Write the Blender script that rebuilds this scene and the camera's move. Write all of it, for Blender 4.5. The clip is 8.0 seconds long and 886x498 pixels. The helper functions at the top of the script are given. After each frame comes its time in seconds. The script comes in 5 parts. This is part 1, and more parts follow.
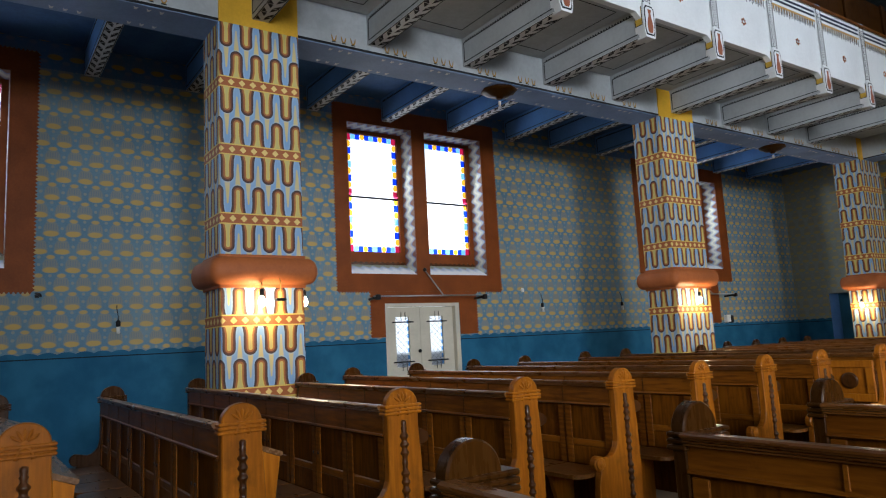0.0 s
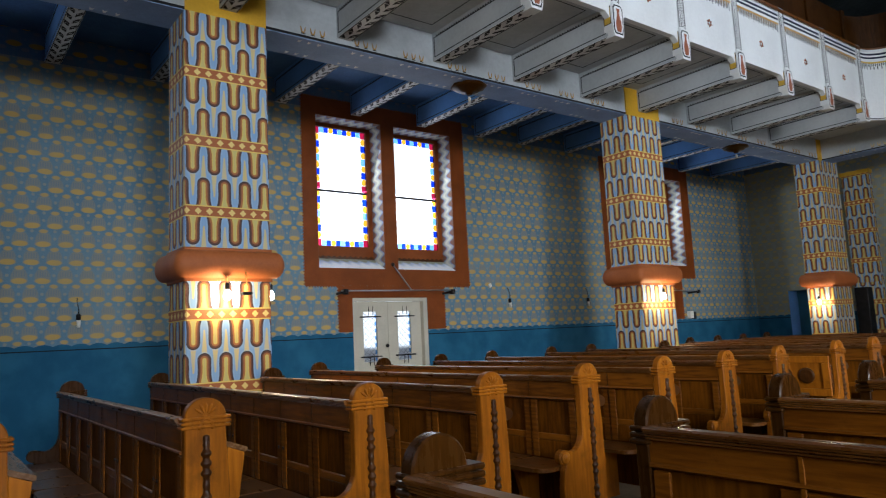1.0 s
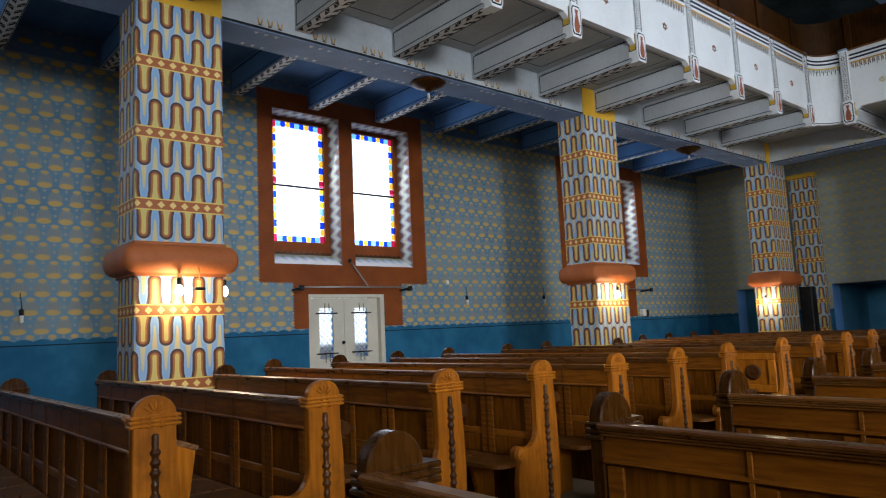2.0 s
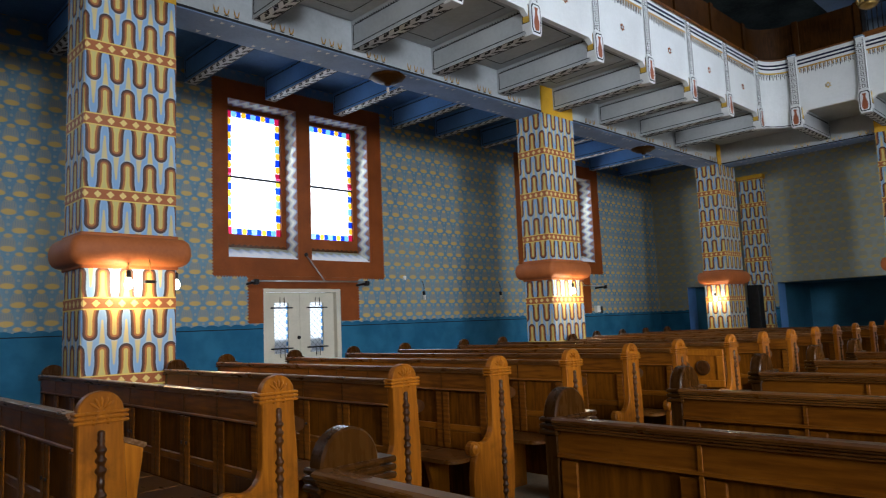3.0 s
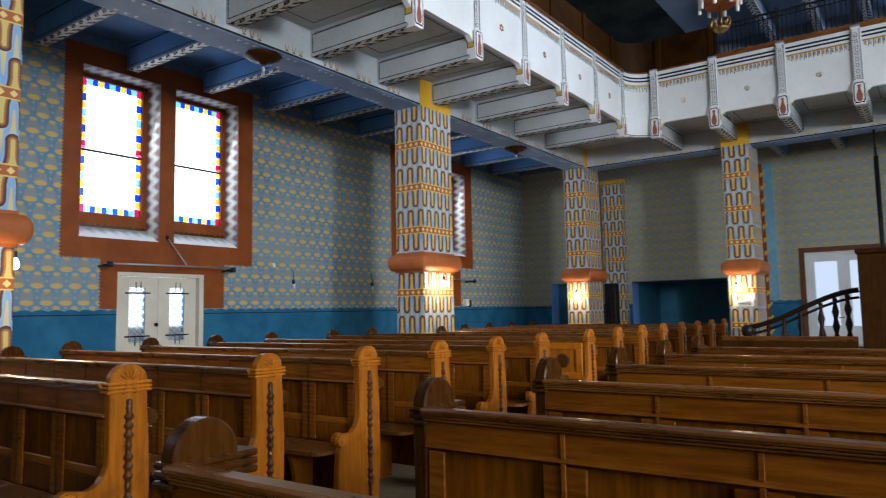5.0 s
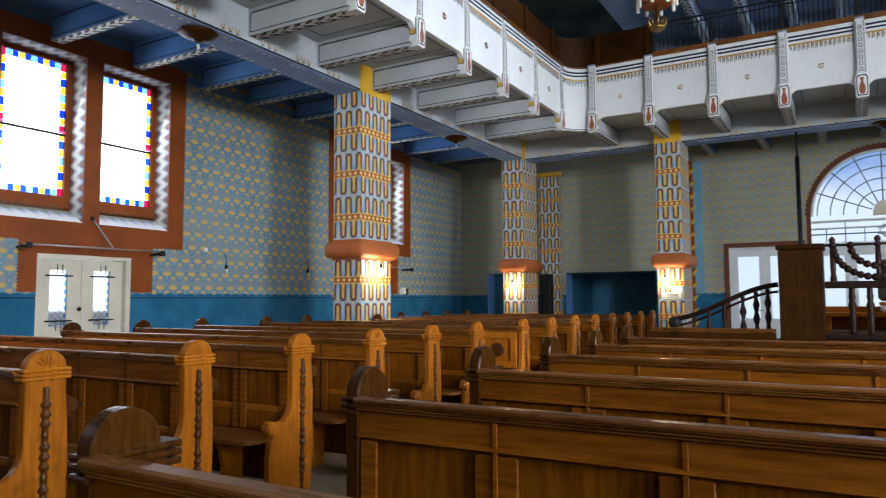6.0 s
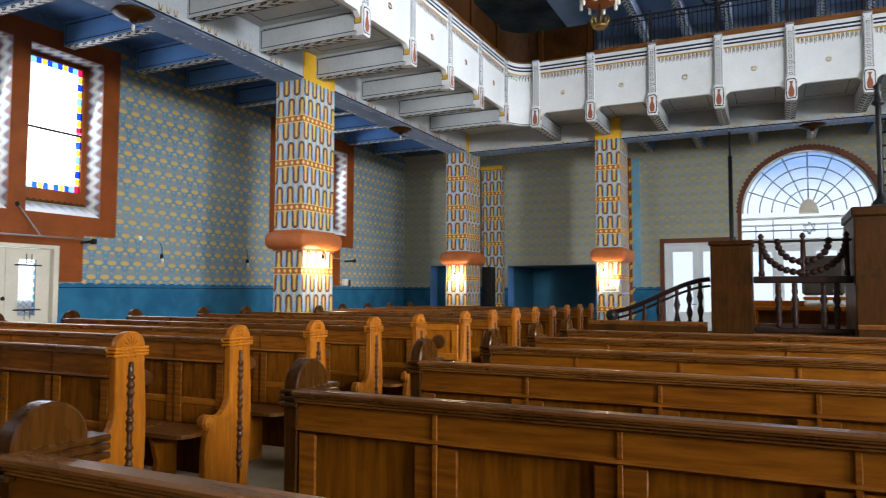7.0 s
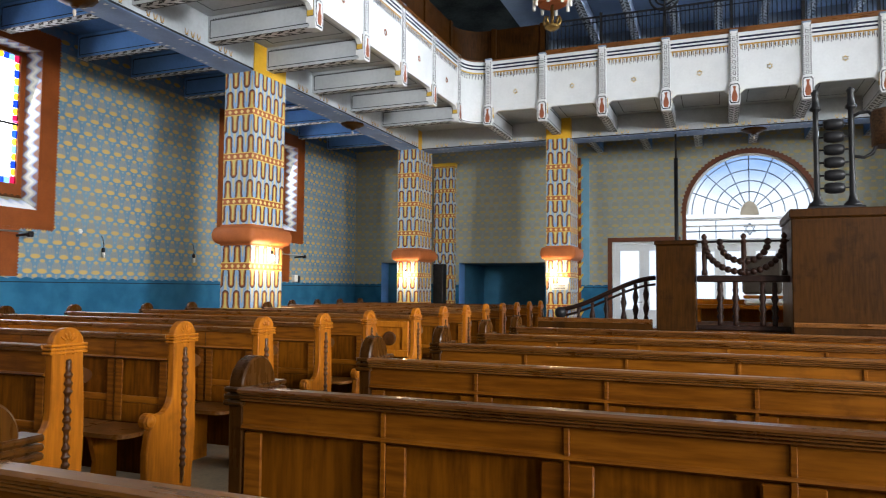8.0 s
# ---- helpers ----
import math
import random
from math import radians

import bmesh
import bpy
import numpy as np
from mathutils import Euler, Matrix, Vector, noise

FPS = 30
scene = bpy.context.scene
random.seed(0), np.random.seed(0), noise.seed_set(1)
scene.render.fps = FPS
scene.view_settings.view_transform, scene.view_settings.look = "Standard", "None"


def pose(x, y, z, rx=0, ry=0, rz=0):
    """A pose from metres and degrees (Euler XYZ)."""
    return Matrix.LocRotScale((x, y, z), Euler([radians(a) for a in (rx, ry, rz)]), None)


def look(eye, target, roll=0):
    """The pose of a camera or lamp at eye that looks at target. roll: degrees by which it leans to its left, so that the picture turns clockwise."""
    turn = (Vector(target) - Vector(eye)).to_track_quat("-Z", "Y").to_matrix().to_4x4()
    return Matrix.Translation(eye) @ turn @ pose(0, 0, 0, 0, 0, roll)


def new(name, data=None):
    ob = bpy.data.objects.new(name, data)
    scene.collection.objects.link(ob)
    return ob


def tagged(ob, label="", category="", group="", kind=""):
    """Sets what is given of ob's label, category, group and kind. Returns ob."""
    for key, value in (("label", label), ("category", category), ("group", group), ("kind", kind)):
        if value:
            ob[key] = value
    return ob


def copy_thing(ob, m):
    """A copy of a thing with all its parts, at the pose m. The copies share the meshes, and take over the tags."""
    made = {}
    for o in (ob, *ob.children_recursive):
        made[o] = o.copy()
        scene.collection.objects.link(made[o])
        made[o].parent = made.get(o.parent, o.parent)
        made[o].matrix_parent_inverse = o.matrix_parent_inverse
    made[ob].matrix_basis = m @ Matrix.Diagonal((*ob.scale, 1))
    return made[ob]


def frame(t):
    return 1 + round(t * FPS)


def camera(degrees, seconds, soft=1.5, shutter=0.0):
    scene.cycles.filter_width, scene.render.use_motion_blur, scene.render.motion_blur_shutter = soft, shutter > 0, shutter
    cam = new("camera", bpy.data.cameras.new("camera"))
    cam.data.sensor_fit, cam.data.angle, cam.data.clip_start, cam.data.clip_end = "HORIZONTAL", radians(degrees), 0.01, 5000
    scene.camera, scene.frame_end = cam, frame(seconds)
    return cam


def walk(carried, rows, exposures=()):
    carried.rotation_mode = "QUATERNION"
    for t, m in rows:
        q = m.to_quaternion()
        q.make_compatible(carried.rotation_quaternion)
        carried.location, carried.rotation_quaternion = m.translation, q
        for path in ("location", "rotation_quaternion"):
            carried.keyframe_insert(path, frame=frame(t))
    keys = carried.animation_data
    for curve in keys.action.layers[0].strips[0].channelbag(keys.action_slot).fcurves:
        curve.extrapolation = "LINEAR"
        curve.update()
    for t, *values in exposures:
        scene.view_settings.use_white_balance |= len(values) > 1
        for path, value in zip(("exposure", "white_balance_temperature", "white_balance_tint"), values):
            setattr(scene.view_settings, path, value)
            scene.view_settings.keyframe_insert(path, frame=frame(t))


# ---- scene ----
cam = camera(65.07, 8.0, soft=1.1, shutter=0.5)
walk(cam, [
    (0.0, pose(0.000, 0.000, 1.379, 97.652, 2.924, 55.841)),
    (0.5, pose(-0.000, -0.003, 1.375, 97.427, 2.685, 54.750)),
    (1.0, pose(0.002, 0.001, 1.378, 97.116, 2.736, 53.196)),
    (1.5, pose(-0.005, 0.006, 1.378, 96.893, 2.714, 51.423)),
    (3.0, pose(-0.022, 0.019, 1.376, 96.185, 2.316, 46.102)),
    (3.5, pose(-0.033, 0.027, 1.375, 95.815, 2.163, 44.044)),
    (4.0, pose(-0.041, 0.030, 1.375, 95.575, 1.790, 41.128)),
    (4.5, pose(-0.053, 0.039, 1.365, 95.503, 1.495, 38.256)),
    (6.0, pose(-0.070, 0.070, 1.368, 94.171, 0.303, 30.252)),
    (6.5, pose(-0.071, 0.071, 1.368, 93.767, 0.119, 27.962)),
    (7.0, pose(-0.071, 0.078, 1.368, 93.503, -0.097, 25.532)),
    (7.5, pose(-0.072, 0.083, 1.368, 93.364, -0.453, 23.300)),
    (8.0, pose(-0.072, 0.088, 1.368, 93.265, -0.442, 21.511)),
], exposures=[(0.0, -0.22, 6200, 10), (1.5, -0.19, 6180, 10), (4.5, 0.07, 6150, 10), (6.5, 0.48, 6280, 10), (8.0, 0.80, 6520, 11)])

# ---------------------------------------------------------------- light
world = bpy.data.worlds.new("world")
scene.world = world
world.use_nodes = True
wn = world.node_tree.nodes
sky = wn.new("ShaderNodeTexSky")
sky.sky_type, sky.sun_disc = "NISHITA", False
sky.sun_elevation, sky.sun_rotation = radians(38), radians(200)
world.node_tree.links.new(sky.outputs[0], wn["Background"].inputs[0])
wn["Background"].inputs[1].default_value = 0.12

sun = new("sun", bpy.data.lights.new("sun", "SUN"))
sun.data.energy, sun.data.angle, sun.data.color = 0.8, radians(12), (1.0, 0.95, 0.88)
sun.matrix_world = look((0, 0, 0), (0.5, 0.75, -0.75))


def daylight_area(name, m, sx, sy, watts, color=(0.94, 0.97, 1.0), spread=180):
    lamp = new(name, bpy.data.lights.new(name, "AREA"))
    lamp.data.shape, lamp.data.size, lamp.data.size_y = "RECTANGLE", sx, sy
    lamp.data.energy, lamp.data.color, lamp.data.spread = watts, color, radians(spread)
    lamp.matrix_world = m
    return lamp


# skylight in the window wall; facing, upper and rear lamps sit in unseen openings
for wy in (-1.89, -0.29, 6.015, 7.615, 13.66, 15.26):
    daylight_area("window_daylight", look((-11.03, wy, 3.95), (-6, wy, 1.6)), 1.25, 2.6, 25)
# unseen facing windows, placed to suit the column shadow on the window wall
for wy, watts in ((-4.6, 170), (-0.6, 640), (6.8, 100), (14.0, 80)):
    daylight_area("window_daylight", look((12.4, wy, 4.0), (-2, wy + 10, 2.0)), 2.6, 2.6, watts, spread=90)
# unseen upper windows, assumed in order to light the parapets
for wy in (-0.6, 6.8, 14.0):
    daylight_area("window_daylight", look((12.4, wy, 9.2), (0, wy, 5.5)), 2.8, 3.4, 265)
# added fill from an unseen rear opening, aimed along the middle pews
daylight_area("window_daylight", look((5.6, -7.0, 5.2), (3.0, 12, 0.5)), 4.0, 4.4, 42, spread=80)
# added fill for the upper gallery ceiling; no window is known there
daylight_area("window_daylight", look((12.4, 16.9, 7.4), (0, 16.9, 7.6)), 2.0, 1.5, 1500, (0.80, 0.88, 1.0))

# ---------------------------------------------------------------- materials
class Ex:
    """A float socket of a node tree, with arithmetic."""
    def __init__(self, tree, sock):
        self.tree, self.sock = tree, sock

    def op(self, kind, *others):
        n = self.tree.nodes.new("ShaderNodeMath")
        n.operation = kind
        for slot, v in zip(n.inputs, (self, *others)):
            if isinstance(v, Ex):
                self.tree.links.new(v.sock, slot)
            else:
                slot.default_value = v
        return Ex(self.tree, n.outputs[0])

    def __add__(self, o): return self.op("ADD", o)
    def __sub__(self, o): return self.op("SUBTRACT", o)
    def __mul__(self, o): return self.op("MULTIPLY", o)
    def __truediv__(self, o): return self.op("DIVIDE", o)
    def mod(self, o): return self.op("FLOORED_MODULO", o)
    def floor(self): return self.op("FLOOR")
    def abs(self): return self.op("ABSOLUTE")
    def sqrt(self): return self.op("SQRT")
    def sin(self): return self.op("SINE")
    def lt(self, o): return self.op("LESS_THAN", o)
    def gt(self, o): return self.op("GREATER_THAN", o)
    def min(self, o): return self.op("MINIMUM", o)
    def max(self, o): return self.op("MAXIMUM", o)

    def step(self, a, b):
        """0 below a, 1 above b, smooth between."""
        n = self.tree.nodes.new("ShaderNodeMapRange")
        n.interpolation_type = "SMOOTHSTEP"
        n.inputs[1].default_value, n.inputs[2].default_value = a, b
        self.tree.links.new(self.sock, n.inputs[0])
        return Ex(self.tree, n.outputs[0])


def tile(e, period):
    """Distance from the middle of each period."""
    return (e + period / 2).mod(period) - period / 2


def mix(tree, fac, a, b):
    n = tree.nodes.new("ShaderNodeMix")
    n.data_type = "RGBA"
    for slot, v in ((n.inputs[0], fac), (n.inputs[6], a), (n.inputs[7], b)):
        if isinstance(v, Ex):
            tree.links.new(v.sock, slot)
        elif isinstance(v, bpy.types.NodeSocket):
            tree.links.new(v, slot)
        elif isinstance(v, (int, float)):
            slot.default_value = v
        else:
            slot.default_value = (*v, 1)
    return n.outputs[2]


def blank(name, rough=0.6, metal=0.0, color=(0.5, 0.5, 0.5)):
    m = bpy.data.materials.new(name)
    m.use_nodes = True
    b = m.node_tree.nodes["Principled BSDF"]
    b.inputs["Roughness"].default_value = rough
    b.inputs["Metallic"].default_value = metal
    b.inputs["Base Color"].default_value = (*color, 1)
    return m, m.node_tree, b


def coords(tree, kind="Object"):
    n = tree.nodes.new("ShaderNodeTexCoord")
    s = tree.nodes.new("ShaderNodeSeparateXYZ")
    tree.links.new(n.outputs[kind], s.inputs[0])
    return n.outputs[kind], Ex(tree, s.outputs[0]), Ex(tree, s.outputs[1]), Ex(tree, s.outputs[2])


def grain(tree, scale, detail=4.0, stretch=(1, 1, 1), kind="Object", rough=0.55):
    c = tree.nodes.new("ShaderNodeTexCoord")
    mp = tree.nodes.new("ShaderNodeMapping")
    mp.inputs["Scale"].default_value = stretch
    n = tree.nodes.new("ShaderNodeTexNoise")
    n.inputs["Scale"].default_value, n.inputs["Detail"].default_value = scale, detail
    n.inputs["Roughness"].default_value = rough
    tree.links.new(c.outputs[kind], mp.inputs[0])
    tree.links.new(mp.outputs[0], n.inputs["Vector"])
    return Ex(tree, n.outputs[0])


def relief(tree, bsdf, height, strength=0.2, distance=0.01):
    b = tree.nodes.new("ShaderNodeBump")
    b.inputs["Strength"].default_value, b.inputs["Distance"].default_value = strength, distance
    tree.links.new(height.sock, b.inputs["Height"])
    tree.links.new(b.outputs[0], bsdf.inputs["Normal"])


def paint(name, color, rough=0.7, vary=0.12, scale=3.0, bump=0.1):
    """Painted plaster or timber with blotches and fine unevenness."""
    m, t, b = blank(name, rough)
    g1, g2 = grain(t, scale, 5), grain(t, scale * 14, 3)
    dark = tuple(c * (1 - vary * 1.6) for c in color)
    light = tuple(min(1, c * (1 + vary)) for c in color)
    c = mix(t, (g1 * 0.7 + g2 * 0.3).step(0.3, 0.7), dark, light)
    t.links.new(c, b.inputs["Base Color"])
    b.inputs["Specular IOR Level"].default_value = 0.22
    relief(t, b, g2 + g1, bump, 0.006)
    return m


def wood(name, dark, light, axis="z", rough=0.38, coat=0.25, spec=None):
    m, t, b = blank(name, rough)
    stretch = {"x": (1.2, 14, 14), "y": (14, 1.2, 14), "z": (14, 14, 1.2)}[axis]
    g1 = grain(t, 3.2, 6, stretch)
    g2 = grain(t, 1.7, 3)
    info = t.nodes.new("ShaderNodeObjectInfo")
    r = Ex(t, info.outputs["Random"])
    c = mix(t, (g1 * 0.75 + g2 * 0.4 + r * 0.18 - 0.16).step(0.25, 0.75), dark, light)
    stain = grain(t, 4.5, 5, (1, 1, 1), "Object", 0.65)
    c = mix(t, stain.step(0.50, 0.72) * 0.55, c, tuple(q * 0.45 for q in dark))
    worn = grain(t, 2.3, 6, (1, 1, 1), "Object", 0.7)
    c = mix(t, worn.step(0.56, 0.74) * 0.35, c, tuple(min(1, q * 1.35) for q in light))
    t.links.new(c, b.inputs["Base Color"])
    t.links.new((g1 * 0.2 + stain * 0.25 + (rough - 0.2)).sock, b.inputs["Roughness"])
    b.inputs["Coat Weight"].default_value = coat * 0.4 if axis == "x" else coat * 0.15
    b.inputs["Specular IOR Level"].default_value = spec or (0.35 if axis == "x" else 0.22)
    b.inputs["Coat Roughness"].default_value = 0.22
    relief(t, b, g1, 0.12, 0.003)
    return m


def emitter(name, color, strength):
    m, t, b = blank(name)
    b.inputs["Emission Color"].default_value = (*color, 1)
    b.inputs["Emission Strength"].default_value = strength
    return m


def cloudy_sky():
    """Glowing backdrop: pale cloud low down, light blue with drifting cloud above."""
    m, t, b = blank("cloudy_sky")
    _, x, y, z = coords(t)
    cloud = grain(t, 0.45, 5, (1, 1, 1.6))
    high = z.step(3.3, 6.6)
    c = mix(t, (high * 1.1 + (cloud - 0.5) * 0.9).step(0.05, 0.75), (0.74, 0.84, 0.98), (0.22, 0.38, 0.72))
    b.inputs["Base Color"].default_value = (0, 0, 0, 1)
    t.links.new(c, b.inputs["Emission Color"])
    b.inputs["Emission Strength"].default_value = 0.85
    return m


OCHRE = (0.70, 0.40, 0.03)
RUST = (0.215, 0.052, 0.008)


def column_paint():
    """Rows of rounded tongues in blue, ochre and brown between diamond bands."""
    m, t, b = blank("painted_column", 0.62)
    uvn = t.nodes.new("ShaderNodeUVMap")
    sep = t.nodes.new("ShaderNodeSeparateXYZ")
    t.links.new(uvn.outputs[0], sep.inputs[0])
    u, v = Ex(t, sep.outputs[0]), Ex(t, sep.outputs[1])
    wob = grain(t, 5, 2)
    u = u + (wob - 0.5) * 0.012
    P, H = 0.219, 0.738
    v = v - v.gt(2.2) * 0.318                # the pattern starts anew over the ring
    vv = (v - 0.967).mod(H)                   # 0 at a band's middle
    ua, ub = tile(u, P).abs(), tile(u + P / 2, P).abs()
    # tongues standing on the band
    foot = (vv * -1 + 0.16).max(0)
    wa = ub - foot * foot * 1.4
    top = (vv - 0.284).max(0)
    da = (wa * wa + top * top).sqrt()
    # tongues hanging from the band above
    low = (vv * -1 + 0.454).max(0)
    crown = (vv - 0.578).max(0)
    wb = ua - crown * crown * 1.4
    db = (wb * wb + low * low).sqrt()
    d = da.min(db)
    # pale flames between them
    fa = ua - (vv - 0.16) * 0.085 + (vv * -1 + 0.16).max(0)
    fb = ub - (vv * -1 + 0.578) * 0.085 + (vv - 0.578).max(0)
    flame = fa.min(fb)
    base = mix(t, (flame.step(0.003, 0.014) * -1 + 1) * 0.95, (0.185, 0.335, 0.555), (0.62, 0.47, 0.15))
    base = mix(t, (d.step(0.066, 0.088) * -1 + 1) * 0.6, base, (0.36, 0.47, 0.60))
    base = mix(t, wob.step(0.3, 0.7) * 0.25, base, (0.34, 0.43, 0.52))
    c = mix(t, (d.step(0.066, 0.071) * -1 + 1), base, (0.030, 0.013, 0.014))
    c = mix(t, (d.step(0.053, 0.058) * -1 + 1), c, (0.105, 0.030, 0.010))
    root = (vv * -1 + 0.21).max(0) + (vv - 0.528).max(0)
    dc = d - root * root * 0.15
    c = mix(t, (dc.step(0.037, 0.042) * -1 + 1), c, (0.34, 0.115, 0.022))
    c = mix(t, (dc.step(0.018, 0.023) * -1 + 1), c, (0.60, 0.44, 0.10))
    c = mix(t, (dc.step(0.006, 0.014) * -1 + 1) * 0.5, c, (0.42, 0.42, 0.16))
    # diamond band
    hb = tile(v - 0.967, H).abs()
    c = mix(t, hb.lt(0.062), c, (0.66, 0.46, 0.10))
    c = mix(t, hb.lt(0.048), c, (0.33, 0.09, 0.015))
    dia = tile(u, 0.118).abs() + hb
    c = mix(t, dia.lt(0.037), c, (0.72, 0.52, 0.16))
    dirt = grain(t, 1.6, 4)
    c = mix(t, dirt.step(0.45, 0.85) * 0.22, c, (0.20, 0.19, 0.16))
    t.links.new(c, b.inputs["Base Color"])
    relief(t, b, grain(t, 30, 3), 0.08, 0.004)
    return m


def wall_paint(name, along, ground, bell_c, ochre, top):
    """Stencilled wall: ochre flowers and blue leaves on grey-green, wavy edge over a blue dado."""
    m, t, b = blank(name, 0.75)
    b.inputs["Specular IOR Level"].default_value = 0.15
    _, x, y, z = coords(t)
    s = x if along == "x" else y
    wob = grain(t, 7, 2)
    s0 = s + (wob - 0.5) * 0.02
    P, H = 0.269, 0.2485
    fade, fine = grain(t, 1.1, 5), grain(t, 40, 3)
    zz = z + (wob - 0.5) * 0.02

    def motif(u0, z0):
        """One lattice of bells: a grey bell with a round ochre foot and a small ochre cap."""
        us = s0 - u0
        du, vv = tile(us, P).abs(), (zz - z0).mod(2 * H)
        width = (vv - 0.135).max(0) * -0.50 + 0.094
        body = ((du - width).step(-0.020, 0.014) * -1 + 1) * vv.step(0.03, 0.06) * (vv.step(0.185, 0.215) * -1 + 1)
        strand = tile(us, 0.030).abs().lt(0.007) * body * vv.gt(0.105) * vv.lt(0.18)
        fv = (vv - 0.050).abs()
        foot_ = (du * du + fv * fv * 5.5).sqrt().step(0.070, 0.108) * -1 + 1
        cv = (vv - 0.226).abs()
        cap_ = (du * du + cv * cv * 3.2).sqrt().step(0.034, 0.064) * -1 + 1
        dd = tile(us + P / 2, P).abs()
        d1, d2 = (vv - 0.125).abs(), (vv - 0.225).abs()
        dot = (dd * dd + d1 * d1).sqrt().min((dd * dd + d2 * d2).sqrt()).step(0.014, 0.027) * -1 + 1
        return body, strand, foot_, cap_, dot

    a_, b_ = motif(1.021, 1.307), motif(1.021 + P / 2, 1.5555)
    bell, strand, foot, cap, dots = [p.max(q) for p, q in zip(a_, b_)]
    c = mix(t, (fade * 0.7 + fine * 0.3).step(0.3, 0.7), ground, tuple(q * 1.35 for q in ground))
    c = mix(t, dots * 0.75, c, (0.31, 0.32, 0.28))
    c = mix(t, bell * 0.92, c, bell_c)
    c = mix(t, strand * 0.45, c, ground)
    c = mix(t, foot * 0.92, c, ochre)
    c = mix(t, cap * 0.85, c, ochre)
    c = mix(t, (fade * 0.6 + wob * 0.4).step(0.40, 0.75) * 0.30, c, (0.290, 0.270, 0.185))
    # blue dado with a scalloped edge
    wave = tile(s, 0.22)
    edge_z = wave * wave * -2.4 + 1.505
    dado = (z - edge_z).lt(0.0)
    g = grain(t, 2.5, 5)
    dc = mix(t, g.step(0.3, 0.7), (0.013, 0.093, 0.180), (0.025, 0.135, 0.238))
    c = mix(t, dado, c, dc)
    line = (z - 1.425).abs().lt(0.008)
    c = mix(t, line, c, (0.01, 0.02, 0.03))
    # above top the wall turns deeper blue and its feet darker ochre
    high = z.gt(top)
    c = mix(t, high * 0.8, c, (0.06, 0.13, 0.26))
    c = mix(t, high * foot, c, (0.36, 0.24, 0.06))
    upper = z.gt(6.0)
    c = mix(t, upper, c, mix(t, fade.step(0.3, 0.7), (0.17, 0.215, 0.27), (0.23, 0.275, 0.32)))
    t.links.new(c, b.inputs["Base Color"])
    relief(t, b, grain(t, 22, 4), 0.10, 0.005)
    return m


M = {}
M["column"] = column_paint()
M["wall_y"] = wall_paint("stencilled_wall", "y", (0.108, 0.205, 0.285), (0.255, 0.262, 0.240), (0.56, 0.365, 0.105), 5.40)
M["wall_x"] = wall_paint("stencilled_end_wall", "x", (0.235, 0.265, 0.248), (0.295, 0.295, 0.240), (0.43, 0.340, 0.150), 5.6)
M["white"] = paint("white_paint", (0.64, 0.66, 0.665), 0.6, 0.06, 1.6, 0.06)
M["cream"] = paint("cream_paint", (0.57, 0.53, 0.43), 0.55, 0.07, 2.2, 0.06)
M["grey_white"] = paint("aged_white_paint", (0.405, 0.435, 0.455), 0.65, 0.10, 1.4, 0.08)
M["sky_paint"] = paint("pale_blue_paint", (0.125, 0.285, 0.60), 0.65, 0.10, 1.6, 0.08)
M["deep_blue"] = paint("deep_blue_paint", (0.06, 0.14, 0.30), 0.7, 0.15, 2.0, 0.08)
M["dado"] = paint("blue_wall_paint", (0.045, 0.16, 0.25), 0.6, 0.12, 2.0, 0.08)
M["rust"] = paint("rust_red_paint", (0.36, 0.105, 0.030), 0.55, 0.12, 2.5, 0.07)
M["frame_red"] = paint("dark_red_paint", RUST, 0.6, 0.14, 2.5, 0.07)
M["brown_red"] = paint("brown_red_paint", (0.13, 0.043, 0.020), 0.6, 0.14, 2.5, 0.07)
M["yellow"] = paint("golden_yellow_paint", OCHRE, 0.55, 0.10, 2.0, 0.05)
M["black"] = paint("black_paint", (0.012, 0.013, 0.016), 0.5, 0.2, 6.0, 0.05)
M["gold"] = paint("gold_ochre_paint", (0.55, 0.36, 0.06), 0.5, 0.15, 6.0, 0.05)
M["navy"] = paint("navy_paint", (0.012, 0.016, 0.04), 0.5, 0.2, 6.0, 0.05)
M["iron"] = paint("black_iron", (0.010, 0.010, 0.011), 0.42, 0.3, 9.0, 0.12)
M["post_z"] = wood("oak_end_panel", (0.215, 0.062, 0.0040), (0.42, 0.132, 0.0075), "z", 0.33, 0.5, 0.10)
M["wood_x"] = wood("oak_rail", (0.075, 0.0235, 0.0035), (0.200, 0.073, 0.0120), "x", 0.28, 0.7, 0.42)
M["panel_x"] = wood("oak_frieze", (0.092, 0.0250, 0.0014), (0.250, 0.080, 0.0048), "x", 0.38, 0.3, 0.12)
M["wood_z"] = wood("oak_panel", (0.060, 0.0160, 0.0009), (0.185, 0.058, 0.0032), "z", 0.42, 0.05, 0.05)
M["dark_wood"] = wood("dark_oak", (0.016, 0.0058, 0.0010), (0.043, 0.0150, 0.0018), "z", 0.40, 0.1, 0.08)
# near-black base colour puts the screen's backlit look into the wood
M["screen_backlit"] = wood("backlit_dark_oak", (0.011, 0.0055, 0.004), (0.030, 0.0125, 0.008), "z", 0.42, 0.1, 0.12)
M["fringe_gold"] = paint("brown_gold_paint", (0.42, 0.235, 0.045), 0.6, 0.2, 9.0)
M["star_gold"] = paint("pale_gold_paint", (0.72, 0.50, 0.14), 0.45, 0.10, 8.0, 0.05)
M["ledge"] = wood("worn_ledge", (0.10, 0.042, 0.014), (0.24, 0.115, 0.045), "x", 0.26, 0.8)
